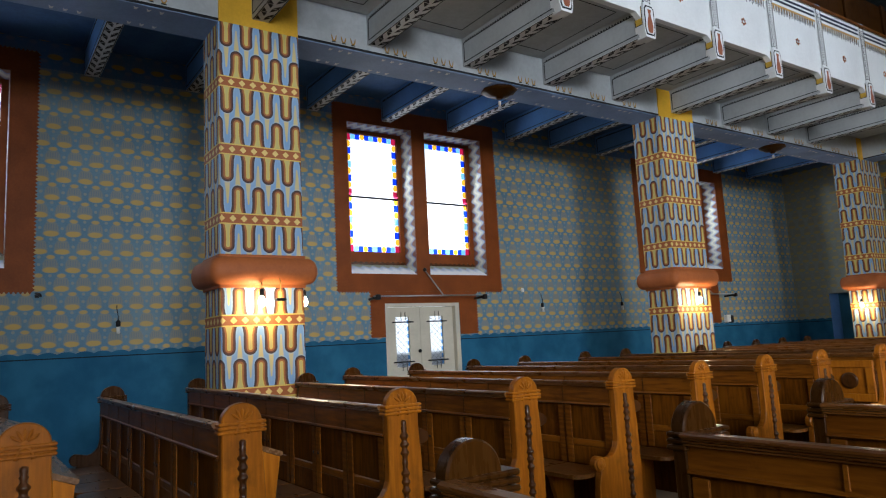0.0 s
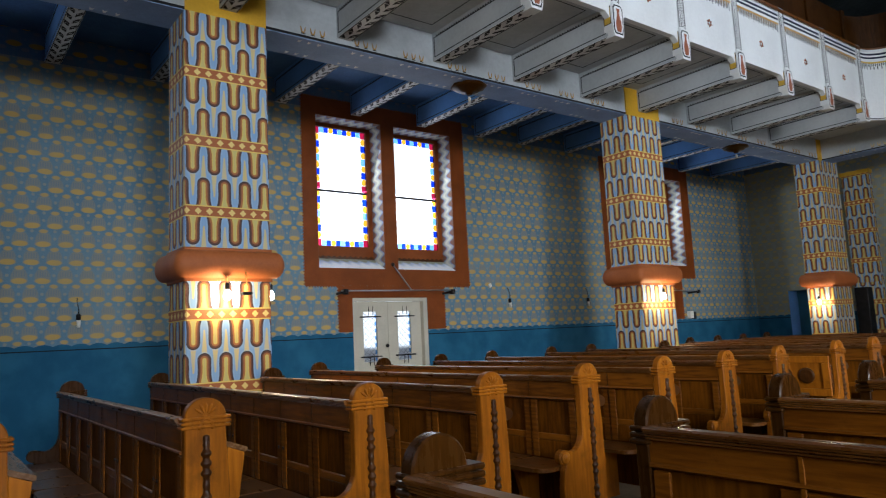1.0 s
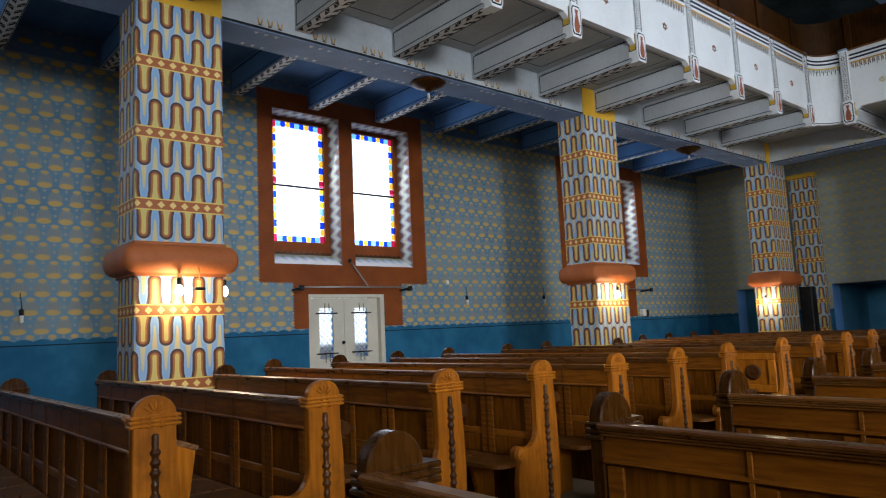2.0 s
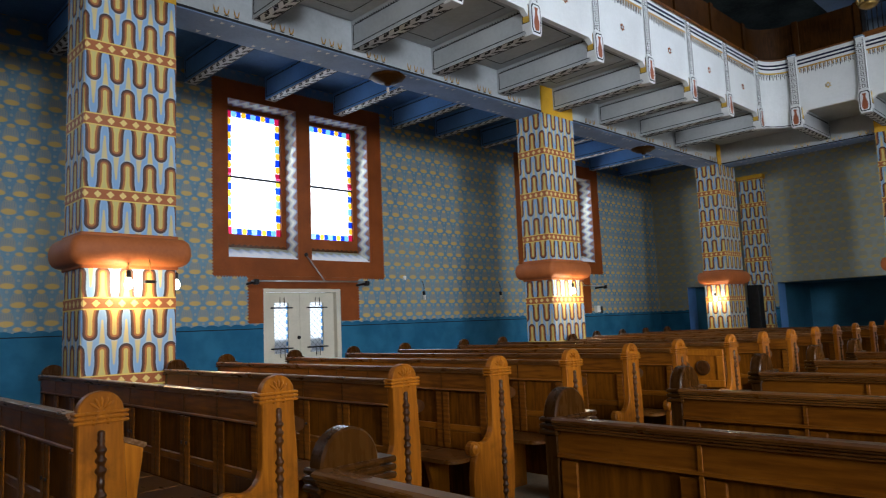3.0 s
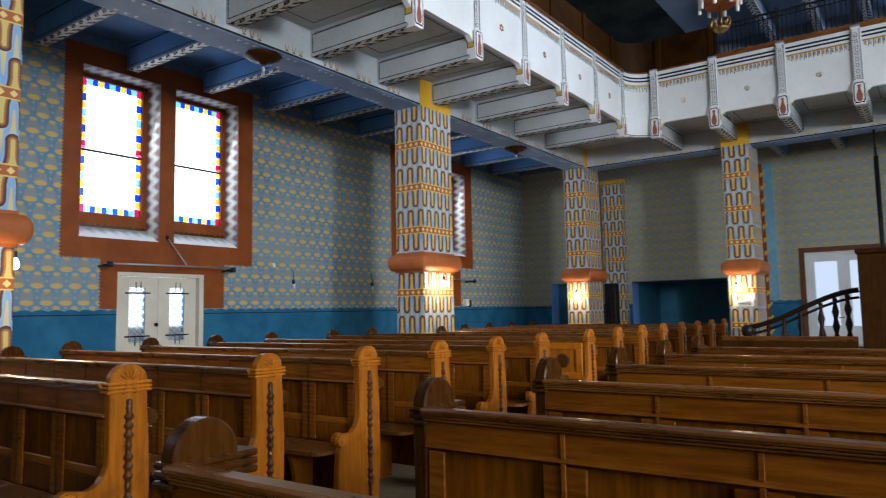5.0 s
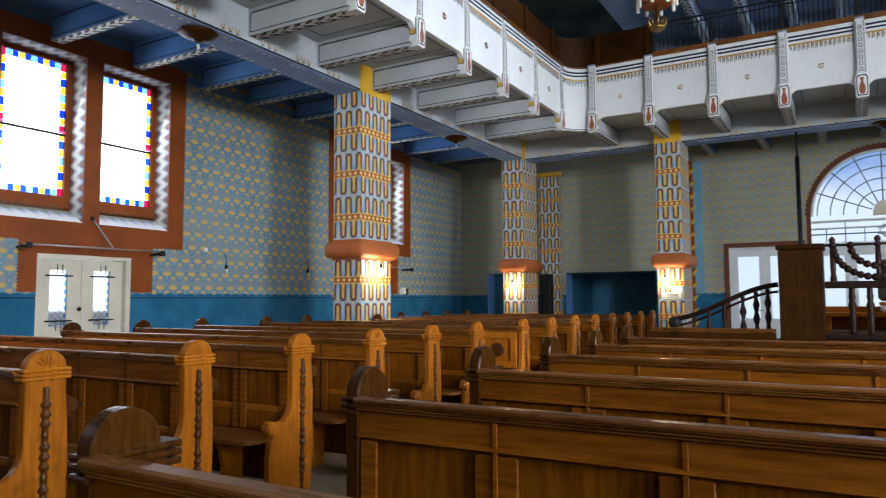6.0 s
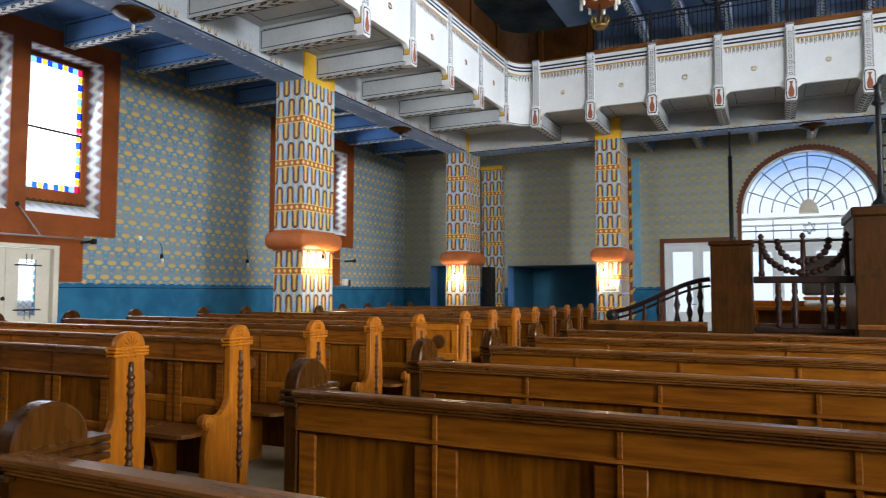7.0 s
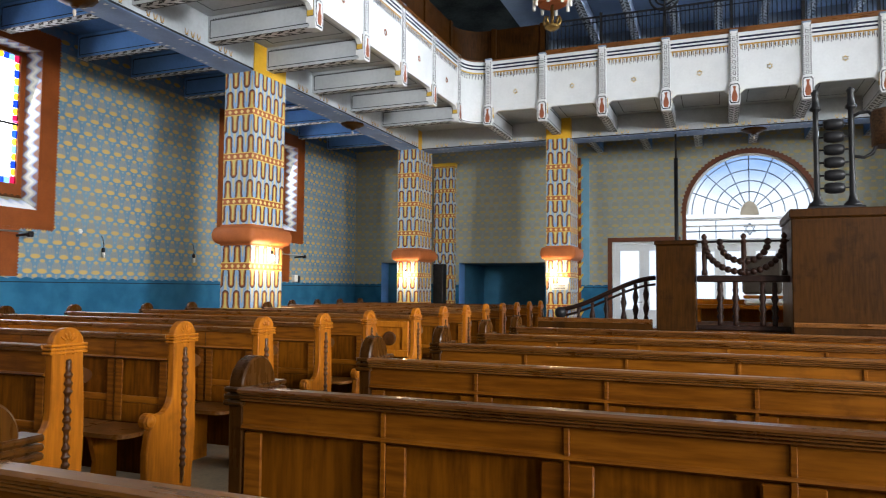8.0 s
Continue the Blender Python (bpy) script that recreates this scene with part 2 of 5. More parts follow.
M["bead"] = wood("carved_oak", (0.030, 0.0095, 0.0020), (0.085, 0.028, 0.0050), "z", 0.3, 0.4)
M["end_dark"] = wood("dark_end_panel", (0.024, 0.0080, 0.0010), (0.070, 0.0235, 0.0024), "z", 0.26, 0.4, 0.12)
M["bulb"] = emitter("lit_bulb", (1.0, 0.78, 0.48), 60)
M["sky_glow"] = emitter("bright_overcast", (0.86, 0.93, 1.0), 1.7)
M["sky_soft"] = cloudy_sky()
M["pale_blue"] = paint("greyish_blue_paint", (0.36, 0.44, 0.56), 0.65, 0.12, 1.4, 0.08)
# dark tone holds the shade over the side gallery
M["shaded_ceiling"] = paint("shaded_ceiling_paint", (0.045, 0.052, 0.045), 0.7, 0.5, 1.2, 0.2)
M["teal"] = paint("faded_teal_paint", (0.15, 0.32, 0.44), 0.65, 0.10, 2.0, 0.08)
M["bar_grey"] = paint("grey_blue_iron", (0.20, 0.27, 0.37), 0.5, 0.15, 5.0)


def wave_paint(name, along):
    """Pale wavy ribbon with a blue edge on brown, for the window reveals."""
    m, t, b = blank(name, 0.6)
    _, x, y, z = coords(t)
    s = z if along == "z" else y
    off = (x - (-10.742) - (s * (2 * math.pi / 0.19)).sin() * 0.060).abs()
    g = grain(t, 5, 4)
    c = mix(t, off.step(0.112, 0.142) * -1 + 1, (0.19, 0.080, 0.045), (0.17, 0.25, 0.44))
    c = mix(t, off.step(0.082, 0.110) * -1 + 1, c, (0.44, 0.47, 0.42))
    c = mix(t, off.step(0.026, 0.054) * -1 + 1, c, (0.62, 0.63, 0.53))
    c = mix(t, g.step(0.4, 0.8) * 0.3, c, (0.25, 0.26, 0.25))
    t.links.new(c, b.inputs["Base Color"])
    return m


def sill_paint():
    """White sloping sill with pale blue waves that run towards the glass."""
    m, t, b = blank("sill_waves", 0.5)
    _, x, y, z = coords(t)
    edge = x + 10.83 + (y * (2 * math.pi / 0.19)).sin() * 0.035
    g = grain(t, 6, 4)
    c = mix(t, edge.step(0.02, 0.16), (0.42, 0.50, 0.66), (0.78, 0.79, 0.80))
    c = mix(t, edge.step(-0.02, 0.03) * -1 + 1, c, (0.30, 0.31, 0.22))
    c = mix(t, g.step(0.45, 0.85) * 0.25, c, (0.40, 0.42, 0.46))
    t.links.new(c, b.inputs["Base Color"])
    return m


def glass(name, color, rough=0.15):
    m, t, b = blank(name, rough, 0.0, color)
    b.inputs["Transmission Weight"].default_value = 1.0
    b.inputs["IOR"].default_value = 1.08
    return m


M["wave_z"], M["wave_y"] = wave_paint("wave_ribbon_upright", "z"), wave_paint("wave_ribbon_level", "y")
M["sill"] = sill_paint()
M["glass"] = glass("clear_pane", (0.96, 0.97, 0.98), 0.05)
M["milk"] = glass("pale_cathedral_glass", (0.93, 0.96, 1.0), 0.30)
M["glass_blue"] = glass("blue_glass", (0.008, 0.04, 0.60), 0.2)
M["glass_sky"] = glass("light_blue_glass", (0.18, 0.45, 0.90), 0.2)
M["glass_amber"] = glass("amber_glass", (0.85, 0.42, 0.03), 0.2)
M["glass_red"] = glass("red_glass", (0.42, 0.01, 0.05), 0.2)
M["brass"], _t, _b = blank("aged_brass", 0.35, 0.9, (0.35, 0.22, 0.07))
M["chrome"], _t, _b = blank("grey_steel", 0.35, 0.8, (0.35, 0.36, 0.38))
M["leather"] = paint("grey_brown_leather", (0.085, 0.070, 0.055), 0.5, 0.15, 6.0, 0.15)
M["paper"] = paint("paper", (0.72, 0.70, 0.64), 0.7, 0.05, 4.0)
M["wicker"] = paint("brown_wicker", (0.085, 0.042, 0.018), 0.6, 0.4, 40.0, 0.3)

# ---------------------------------------------------------------- mesh helpers
def box(bm, x0, x1, y0, y1, z0, z1):
    v = [bm.verts.new(p) for p in ((x0, y0, z0), (x1, y0, z0), (x1, y1, z0), (x0, y1, z0),
                                   (x0, y0, z1), (x1, y0, z1), (x1, y1, z1), (x0, y1, z1))]
    for q in ((3, 2, 1, 0), (4, 5, 6, 7), (0, 1, 5, 4), (1, 2, 6, 5), (2, 3, 7, 6), (3, 0, 4, 7)):
        bm.faces.new([v[i] for i in q])
    return v


def soft_box(bm, x0, x1, y0, y1, z0, z1, r=0.006):
    """A box with chamfered edges."""
    sub = bmesh.new()
    box(sub, x0, x1, y0, y1, z0, z1)
    bmesh.ops.bevel(sub, geom=sub.edges[:], offset=r, segments=1, affect="EDGES")
    join(bm, sub)


def join(bm, sub, m=None):
    me = bpy.data.meshes.new("tmp")
    sub.to_mesh(me)
    sub.free()
    if m is not None:
        me.transform(m)
    bm.from_mesh(me)
    bpy.data.meshes.remove(me)


def prism(bm, pts, axis, a, b):
    """The polygon pts drawn out along an axis from a to b: x takes (y, z), y takes (x, z), z takes (x, y)."""
    put = {"x": lambda p, t: (t, p[0], p[1]), "y": lambda p, t: (p[0], t, p[1]), "z": lambda p, t: (p[0], p[1], t)}[axis]
    lo, hi = [bm.verts.new(put(p, a)) for p in pts], [bm.verts.new(put(p, b)) for p in pts]
    n = len(pts)
    fs = [bm.faces.new(lo), bm.faces.new(hi)]
    fs += [bm.faces.new((lo[i], lo[(i + 1) % n], hi[(i + 1) % n], hi[i])) for i in range(n)]
    bmesh.ops.recalc_face_normals(bm, faces=fs)


def lathe(bm, profile, m=None, segs=14):
    """A turned body: profile of (radius, height) about z."""
    rings = []
    for r, h in profile:
        ring = []
        for i in range(segs):
            a = 2 * math.pi * i / segs
            p = Vector((r * math.cos(a), r * math.sin(a), h))
            ring.append(bm.verts.new(m @ p if m is not None else p))
        rings.append(ring)
    fs = []
    for lo, hi in zip(rings, rings[1:]):
        fs += [bm.faces.new((lo[i], lo[(i + 1) % segs], hi[(i + 1) % segs], hi[i])) for i in range(segs)]
    fs += [bm.faces.new(rings[0][::-1]), bm.faces.new(rings[-1])]
    for f in fs[:-2]:
        f.smooth = True
    bmesh.ops.recalc_face_normals(bm, faces=fs)


def tube(bm, pts, r, segs=8):
    """A round bar along a line of points."""
    pts = [Vector(p) for p in pts]
    rings = []
    for i, p in enumerate(pts):
        d = (pts[min(i + 1, len(pts) - 1)] - pts[max(i - 1, 0)]).normalized()
        q = d.to_track_quat("Z", "Y")
        rings.append([bm.verts.new(p + q @ Vector((r * math.cos(a), r * math.sin(a), 0))) for a in
                      [2 * math.pi * k / segs for k in range(segs)]])
    fs = []
    for lo, hi in zip(rings, rings[1:]):
        for i in range(segs):
            f = bm.faces.new((lo[i], lo[(i + 1) % segs], hi[(i + 1) % segs], hi[i]))
            f.smooth = True
            fs.append(f)
    fs += [bm.faces.new(rings[0][::-1]), bm.faces.new(rings[-1])]
    bmesh.ops.recalc_face_normals(bm, faces=fs)


def part(name, bm, material, parent=None, label=""):
    me = bpy.data.meshes.new(name)
    bm.to_mesh(me)
    bm.free()
    me.materials.append(M[material] if isinstance(material, str) else material)
    ob = new(name, me)
    if parent is not None:
        ob.parent = parent
    if label:
        tagged(ob, label)
    return ob


def shared(name, ob, parent, m=None):
    """Another object on ob's mesh."""
    o = new(name, ob.data)
    o.parent = parent
    if m is not None:
        o.matrix_basis = m
    return o


def thing(name, label, category, group="", at=(0, 0, 0), kind=""):
    return tagged(new(name), label, category, group, kind) if at == (0, 0, 0) else place(tagged(new(name), label, category, group, kind), at)


def place(ob, at):
    ob.location = at
    return ob


def holed(bm, plane, depth, u0, u1, w0, w1, holes):
    """A wall with rectangular holes. plane: ('x', face) or ('y', face); it reaches from the face by depth, which may be negative."""
    ax, f = plane
    us = sorted({round(q, 4) for q in (u0, u1, *[h[0] for h in holes], *[h[1] for h in holes])})
    ws = sorted({round(q, 4) for q in (w0, w1, *[h[2] for h in holes], *[h[3] for h in holes])})
    put = (lambda u, w, d: (f + d, u, w)) if ax == "x" else (lambda u, w, d: (u, f + d, w))
    cache = {}

    def vert(u, w, d):
        k = (round(u, 5), round(w, 5), d)
        if k not in cache:
            cache[k] = bm.verts.new(put(u, w, d))
        return cache[k]
    solid = {}
    for i in range(len(us) - 1):
        for j in range(len(ws) - 1):
            cu, cw = (us[i] + us[i + 1]) / 2, (ws[j] + ws[j + 1]) / 2
            solid[i, j] = not any(h[0] < cu < h[1] and h[2] < cw < h[3] for h in holes)
    for (i, j), s in solid.items():
        if not s:
            continue
        a, b, c, d = us[i], us[i + 1], ws[j], ws[j + 1]
        bm.faces.new([vert(*p) for p in ((a, c, 0), (b, c, 0), (b, d, 0), (a, d, 0))])
        bm.faces.new([vert(*p) for p in ((a, d, depth), (b, d, depth), (b, c, depth), (a, c, depth))])
        for di, dj, e in ((-1, 0, ((a, c), (a, d))), (1, 0, ((b, c), (b, d))), (0, -1, ((a, c), (b, c))), (0, 1, ((a, d), (b, d)))):
            if not solid.get((i + di, j + dj), False):
                (p, q), (r, s2) = e
                bm.faces.new([vert(p, q, 0), vert(r, s2, 0), vert(r, s2, depth), vert(p, q, depth)])
    bmesh.ops.recalc_face_normals(bm, faces=bm.faces[:])


# ---------------------------------------------------------------- plan (metres)
XW, XE = -10.55, 12.0          # window wall and facing wall
YF, YB = 19.18, -6.6           # end wall with the arched window, wall behind
AXIS = 0.72                    # middle of the hall
XC, CX, CY = -7.336, 0.578, 0.902
COLS = (2.553, 9.766, 16.497)  # columns along the window side
XP, YP = -5.21, 14.62          # gallery parapets
Z_BEAM, Z_RIB, Z_SOFFIT = 4.92, 5.0, 5.38
Z_TOP = 12.2
PITCH, ROW0, N_LEFT, N_RIGHT = 0.913, 1.02, 15, 5

# ---------------------------------------------------------------- floor, walls, ceilings
bm = bmesh.new()
box(bm, XW - 0.6, XE + 0.6, YB - 0.6, YF + 0.6, -0.25, 0.0)
tagged(part("floor", bm, paint("worn_stone_floor", (0.23, 0.175, 0.11), 0.42, 0.25, 2.4, 0.1)), "worn beige stone floor with dull sheen", "floor", kind="structure")

pair = ((0.0, 1.32), (1.60, 2.92))
# each window pair: near edge, sill, head
WIN = [(-2.55, 2.615, 5.30), (5.355, 2.615, 5.30), (13.0, 2.87, 5.12)]
holes = [(y0 + a, y0 + b, lo, hi) for y0, lo, hi in WIN for a, b in pair]
DOORS = [(y0 + 0.621, y0 + 2.207, 0.0, 2.10) for y0, lo, hi in WIN[1:]]
holes += DOORS
bm = bmesh.new()
holed(bm, ("x", XW), -0.5, YB, YF, 0.0, Z_TOP, holes)
tagged(part("wall_west", bm, "wall_y"), "plaster wall with stencilled ochre flowers over a blue dado", "wall", kind="structure")

# end wall: arched window over the entrance, passage at the corner, side door
arch_c, arch_r, arch_z = AXIS, 1.58, 3.36
N = 56
holes = []
for i in range(N):
    a, b = arch_c - arch_r + 2 * arch_r * i / N, arch_c - arch_r + 2 * arch_r * (i + 1) / N
    m_ = (a + b) / 2 - arch_c
    holes.append((a, b, 0.0, arch_z + math.sqrt(max(arch_r ** 2 - m_ ** 2, 0))))
PASSAGE = (-7.10, -4.53, 0.0, 2.12)
SIDE_DOOR = (-2.70, -1.05, 0.0, 2.66)
NICHE = (-9.63, -8.06, 0.0, 2.15)
holes += [PASSAGE, SIDE_DOOR, NICHE]
bm = bmesh.new()
holed(bm, ("y", YF), 0.5, XW - 0.5, XE + 0.5, 0.0, Z_TOP, holes)
tagged(part("wall_north", bm, "wall_x"), "plaster end wall with stencilled ornament and arched opening", "wall", kind="structure")

# openings in the unseen facing wall; the last serves the added gallery lamp
east = [(y - 1.4, y + 1.4, 2.6, 5.4) for y in (-4.6, -0.6, 6.8, 14.0)] + [(y - 1.5, y + 1.5, 7.4, 11.0) for y in (-0.6, 6.8, 14.0)] + [(15.8, 18.0, 6.6, 8.2)]
bm = bmesh.new()
holed(bm, ("x", XE), 0.5, YB, YF, 0.0, Z_TOP, east)
tagged(part("wall_east", bm, "wall_y"), "unseen stencilled plaster wall with assumed window openings", "wall", kind="structure")
bm = bmesh.new()
holed(bm, ("y", YB), -0.5, XW - 0.5, XE + 0.5, 0.0, Z_TOP, [(3.5, 7.7, 2.9, 7.5)])
tagged(part("wall_south", bm, "wall_x"), "unseen stencilled plaster wall with an opening for added light", "wall", kind="structure")
# never in view; white is chosen so the pew rails reflect more
bm = bmesh.new()
box(bm, XW - 0.5, XE + 0.5, YB - 0.5, YF + 0.5, Z_TOP, Z_TOP + 0.3)
tagged(part("ceiling", bm, "white"), "unseen hall ceiling, made white to bounce light", "ceiling", kind="structure")

# outside: ground and bright sky beyond the panes
bm = bmesh.new()
box(bm, -400, 400, -400, 400, -0.6, -0.5)
tagged(part("ground", bm, paint("yard", (0.25, 0.25, 0.24), 0.9, 0.2, 0.5)), "grey yard outside the windows", "ground", kind="structure")
bm = bmesh.new()
box(bm, XW - 2.1, XW - 2.0, YB, YF, 1.2, 7.5)
tagged(part("backdrop", bm, "sky_glow"), "bright overcast sky beyond the windows", "backdrop", kind="structure")
bm = bmesh.new()
box(bm, -6, 8, YF + 3.0, YF + 3.1, 0.0, 7.5)
tagged(part("backdrop", bm, "sky_soft"), "bright overcast sky beyond the arched window", "backdrop", kind="structure")

# gallery floors over the side aisle and the entrance end
bm = bmesh.new()
box(bm, XW + 0.003, XC - 0.30, YB + 0.003, YF - 0.003, 5.80, 5.95)
tagged(part("ceiling", bm, "deep_blue"), "deep blue plaster ceiling of the side aisle", "ceiling", kind="structure")
bm = bmesh.new()
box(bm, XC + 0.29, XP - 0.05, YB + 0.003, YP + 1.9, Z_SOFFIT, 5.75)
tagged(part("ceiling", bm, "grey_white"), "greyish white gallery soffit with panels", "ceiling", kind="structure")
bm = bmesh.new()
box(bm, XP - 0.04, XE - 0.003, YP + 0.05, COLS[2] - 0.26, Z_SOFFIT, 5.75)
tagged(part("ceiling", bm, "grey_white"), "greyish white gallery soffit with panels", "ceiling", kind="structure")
bm = bmesh.new()
box(bm, XC - 0.29, XE - 0.003, COLS[2] + 0.30, YF - 0.003, 5.80, 5.95)
tagged(part("ceiling", bm, "deep_blue"), "deep blue plaster ceiling under the gallery", "ceiling", kind="structure")

# main beams on the columns
def main_beam(name, along, at, a, b):
    root = thing(name, "pale blue painted beam with stencilled tulips", "beam", kind="structure")
    bm = bmesh.new()
    if along == "y":
        box(bm, at - 0.27, at + 0.27, a, b, Z_BEAM, 5.95)
    else:
        box(bm, a, b, at - 0.25, at + 0.25, Z_BEAM, 5.95)
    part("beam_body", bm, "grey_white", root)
    bm = bmesh.new()
    if along == "y":
        box(bm, at - 0.278, at + 0.278, a, b, Z_BEAM - 0.012, Z_BEAM + 0.012)
    else:
        box(bm, a, b, at - 0.258, at + 0.258, Z_BEAM - 0.012, Z_BEAM + 0.012)
    part("edge_strip", bm, "black", root)
    bm = bmesh.new()
    if along == "y":
        box(bm, at - 0.262, at + 0.262, a, b, Z_BEAM - 0.022, Z_BEAM)
    else:
        box(bm, a, b, at - 0.242, at + 0.242, Z_BEAM - 0.022, Z_BEAM)
    part("soffit", bm, paint("beam_soffit_paint", (0.22, 0.31, 0.50), 0.6, 0.1, 2.0), root)
    return root


beam_side = main_beam("main_beam", "y", XC, YB + 0.01, COLS[2] + 0.25)
beam_front = main_beam("main_beam", "x", COLS[2], XC + 0.28, XE - 0.01)


# ---------------------------------------------------------------- columns
def column_shaft(bm, z0, z1, cx=CX, cy=CY):
    uv = bm.loops.layers.uv.verify()
    hx, hy = cx / 2, cy / 2
    c = [(-hx, -hy), (hx, -hy), (hx, hy), (-hx, hy)]
    lo, hi = [bm.verts.new((*p, z0)) for p in c], [bm.verts.new((*p, z1)) for p in c]
    run = 0.0
    for i in range(4):
        j = (i + 1) % 4
        L = (cx, cy, cx, cy)[i]
        f = bm.faces.new((lo[i], lo[j], hi[j], hi[i]))
        for lp, q in zip(f.loops, ((run, z0), (run + L, z0), (run + L, z1), (run, z1))):
            lp[uv].uv = q
        run += L
    bm.faces.new(lo[::-1])
    bm.faces.new(hi)
    bmesh.ops.bevel(bm, geom=[e for e in bm.edges if abs(e.verts[0].co.z - e.verts[1].co.z) > 0.1], offset=0.012, segments=2, affect="EDGES")


def ring_mesh(bm, cx=CX, cy=CY, z0=2.04, z1=2.385, out=0.13):
    """A fat cushion moulding round a square shaft, with a small fillet above and below."""
    prof = [(0.0, z0), (0.02, z0), (0.02, z0 + 0.02)]
    for k in range(11):
        a = -math.pi / 2 + math.pi * k / 10
        prof.append((0.02 + (out - 0.02) * max(math.cos(a), 0) ** 0.75, (z0 + z1) / 2 + (z1 - z0 - 0.06) / 2 * math.sin(a)))
    prof += [(0.02, z1 - 0.02), (0.02, z1), (0.0, z1)]
    rings = []
    for o, z in prof:
        x, y, r = cx / 2 + o, cy / 2 + o, 0.02 + o * 0.5
        ring = []
        for qx, qy, a0 in ((1, -1, -90), (1, 1, 0), (-1, 1, 90), (-1, -1, 180)):
            for k in range(4):
                a = radians(a0 + 90 * k / 3)
                ring.append(bm.verts.new((qx * (x - r) + r * math.cos(a), qy * (y - r) + r * math.sin(a), z)))
        rings.append(ring)
    n = len(rings[0])
    for lo, hi in zip(rings, rings[1:]):
        for i in range(n):
            f = bm.faces.new((lo[i], lo[(i + 1) % n], hi[(i + 1) % n], hi[i]))
            f.smooth = True
    bm.faces.new(rings[0][::-1])
    bm.faces.new(rings[-1])


def column_thing():
    root = thing("column", "square column painted with blue and ochre tongues, rust-red cushion ring", "column", "columns of the hall")
    bm = bmesh.new()
    column_shaft(bm, 0.0, Z_BEAM - 0.024)
    part("shaft", bm, "column", root)
    bm = bmesh.new()
    ring_mesh(bm)
    part("ring", bm, "rust", root, "rust-red rounded ring moulding")
    bm = bmesh.new()
    box(bm, -CX / 2 + 0.004, CX / 2 - 0.004, -CY / 2 + 0.004, CY / 2 - 0.004, Z_BEAM - 0.024, 5.374)
    part("capital", bm, "yellow", root, "golden yellow block over the shaft")
    return root


first = column_thing()
first.matrix_basis = pose(XC, COLS[0], 0)
col_at = [(XC, COLS[1]), (XC, COLS[2]), (-3.493, COLS[2]), (2 * AXIS + 3.493, COLS[2]), (2 * AXIS - XC, COLS[2]),
          (XC, COLS[0] - 7.2)]
for x, y in col_at:
    copy_thing(first, pose(x, y, 0))


# ---------------------------------------------------------------- windows of the aisle wall
def zigzag(bm, y0, z0, y1, z1, x, out, size=0.052):
    """Teeth along an edge, standing off to the side out = (dy, dz)."""
    n = max(1, round(math.hypot(y1 - y0, z1 - z0) / size))
    for k in range(n):
        a, b = k / n, (k + 1) / n
        p, q = (y0 + (y1 - y0) * a, z0 + (z1 - z0) * a), (y0 + (y1 - y0) * b, z0 + (z1 - z0) * b)
        tip = ((p[0] + q[0]) / 2 + out[0] * size * 0.62, (p[1] + q[1]) / 2 + out[1] * size * 0.62)
        prism(bm, [p, q, tip], "x", x, x + 0.006)


def window_frame_paint(y0, lo, hi, door):
    """Dark red surround with a serrated edge, on the wall round a window pair, reaching down to the door."""
    a, b, z0, z1 = y0 - 0.26, y0 + 3.235, lo - 0.305, hi + 0.30
    bm = bmesh.new()
    holed(bm, ("x", XW + 0.006), -0.006, a, b, z0, z1, [(y0 + p, y0 + q, lo, hi) for p, q in pair])
    zigzag(bm, a, z0, a, z1, XW, (-1, 0))
    zigzag(bm, b, z0, b, z1, XW, (1, 0))
    zigzag(bm, a, z1, b, z1, XW, (0, 1))
    if door:
        c, d = door[0] - 0.265, door[1] + 0.40
        holed(bm, ("x", XW + 0.006), -0.006, c, d, 1.515, z0 - 0.001, [(door[0], door[1], 1.515, door[3])])
        zigzag(bm, a, z0, c, z0, XW, (0, -1))
        zigzag(bm, d, z0, b, z0, XW, (0, -1))
        zigzag(bm, c, 1.52, c, z0, XW, (-1, 0))
        zigzag(bm, d, 1.52, d, z0, XW, (1, 0))
    else:
        zigzag(bm, a, z0, b, z0, XW, (0, -1))
    return tagged(part("trim", bm, "frame_red"), "dark red painted window surround with serrated edge", "trim", kind="structure")


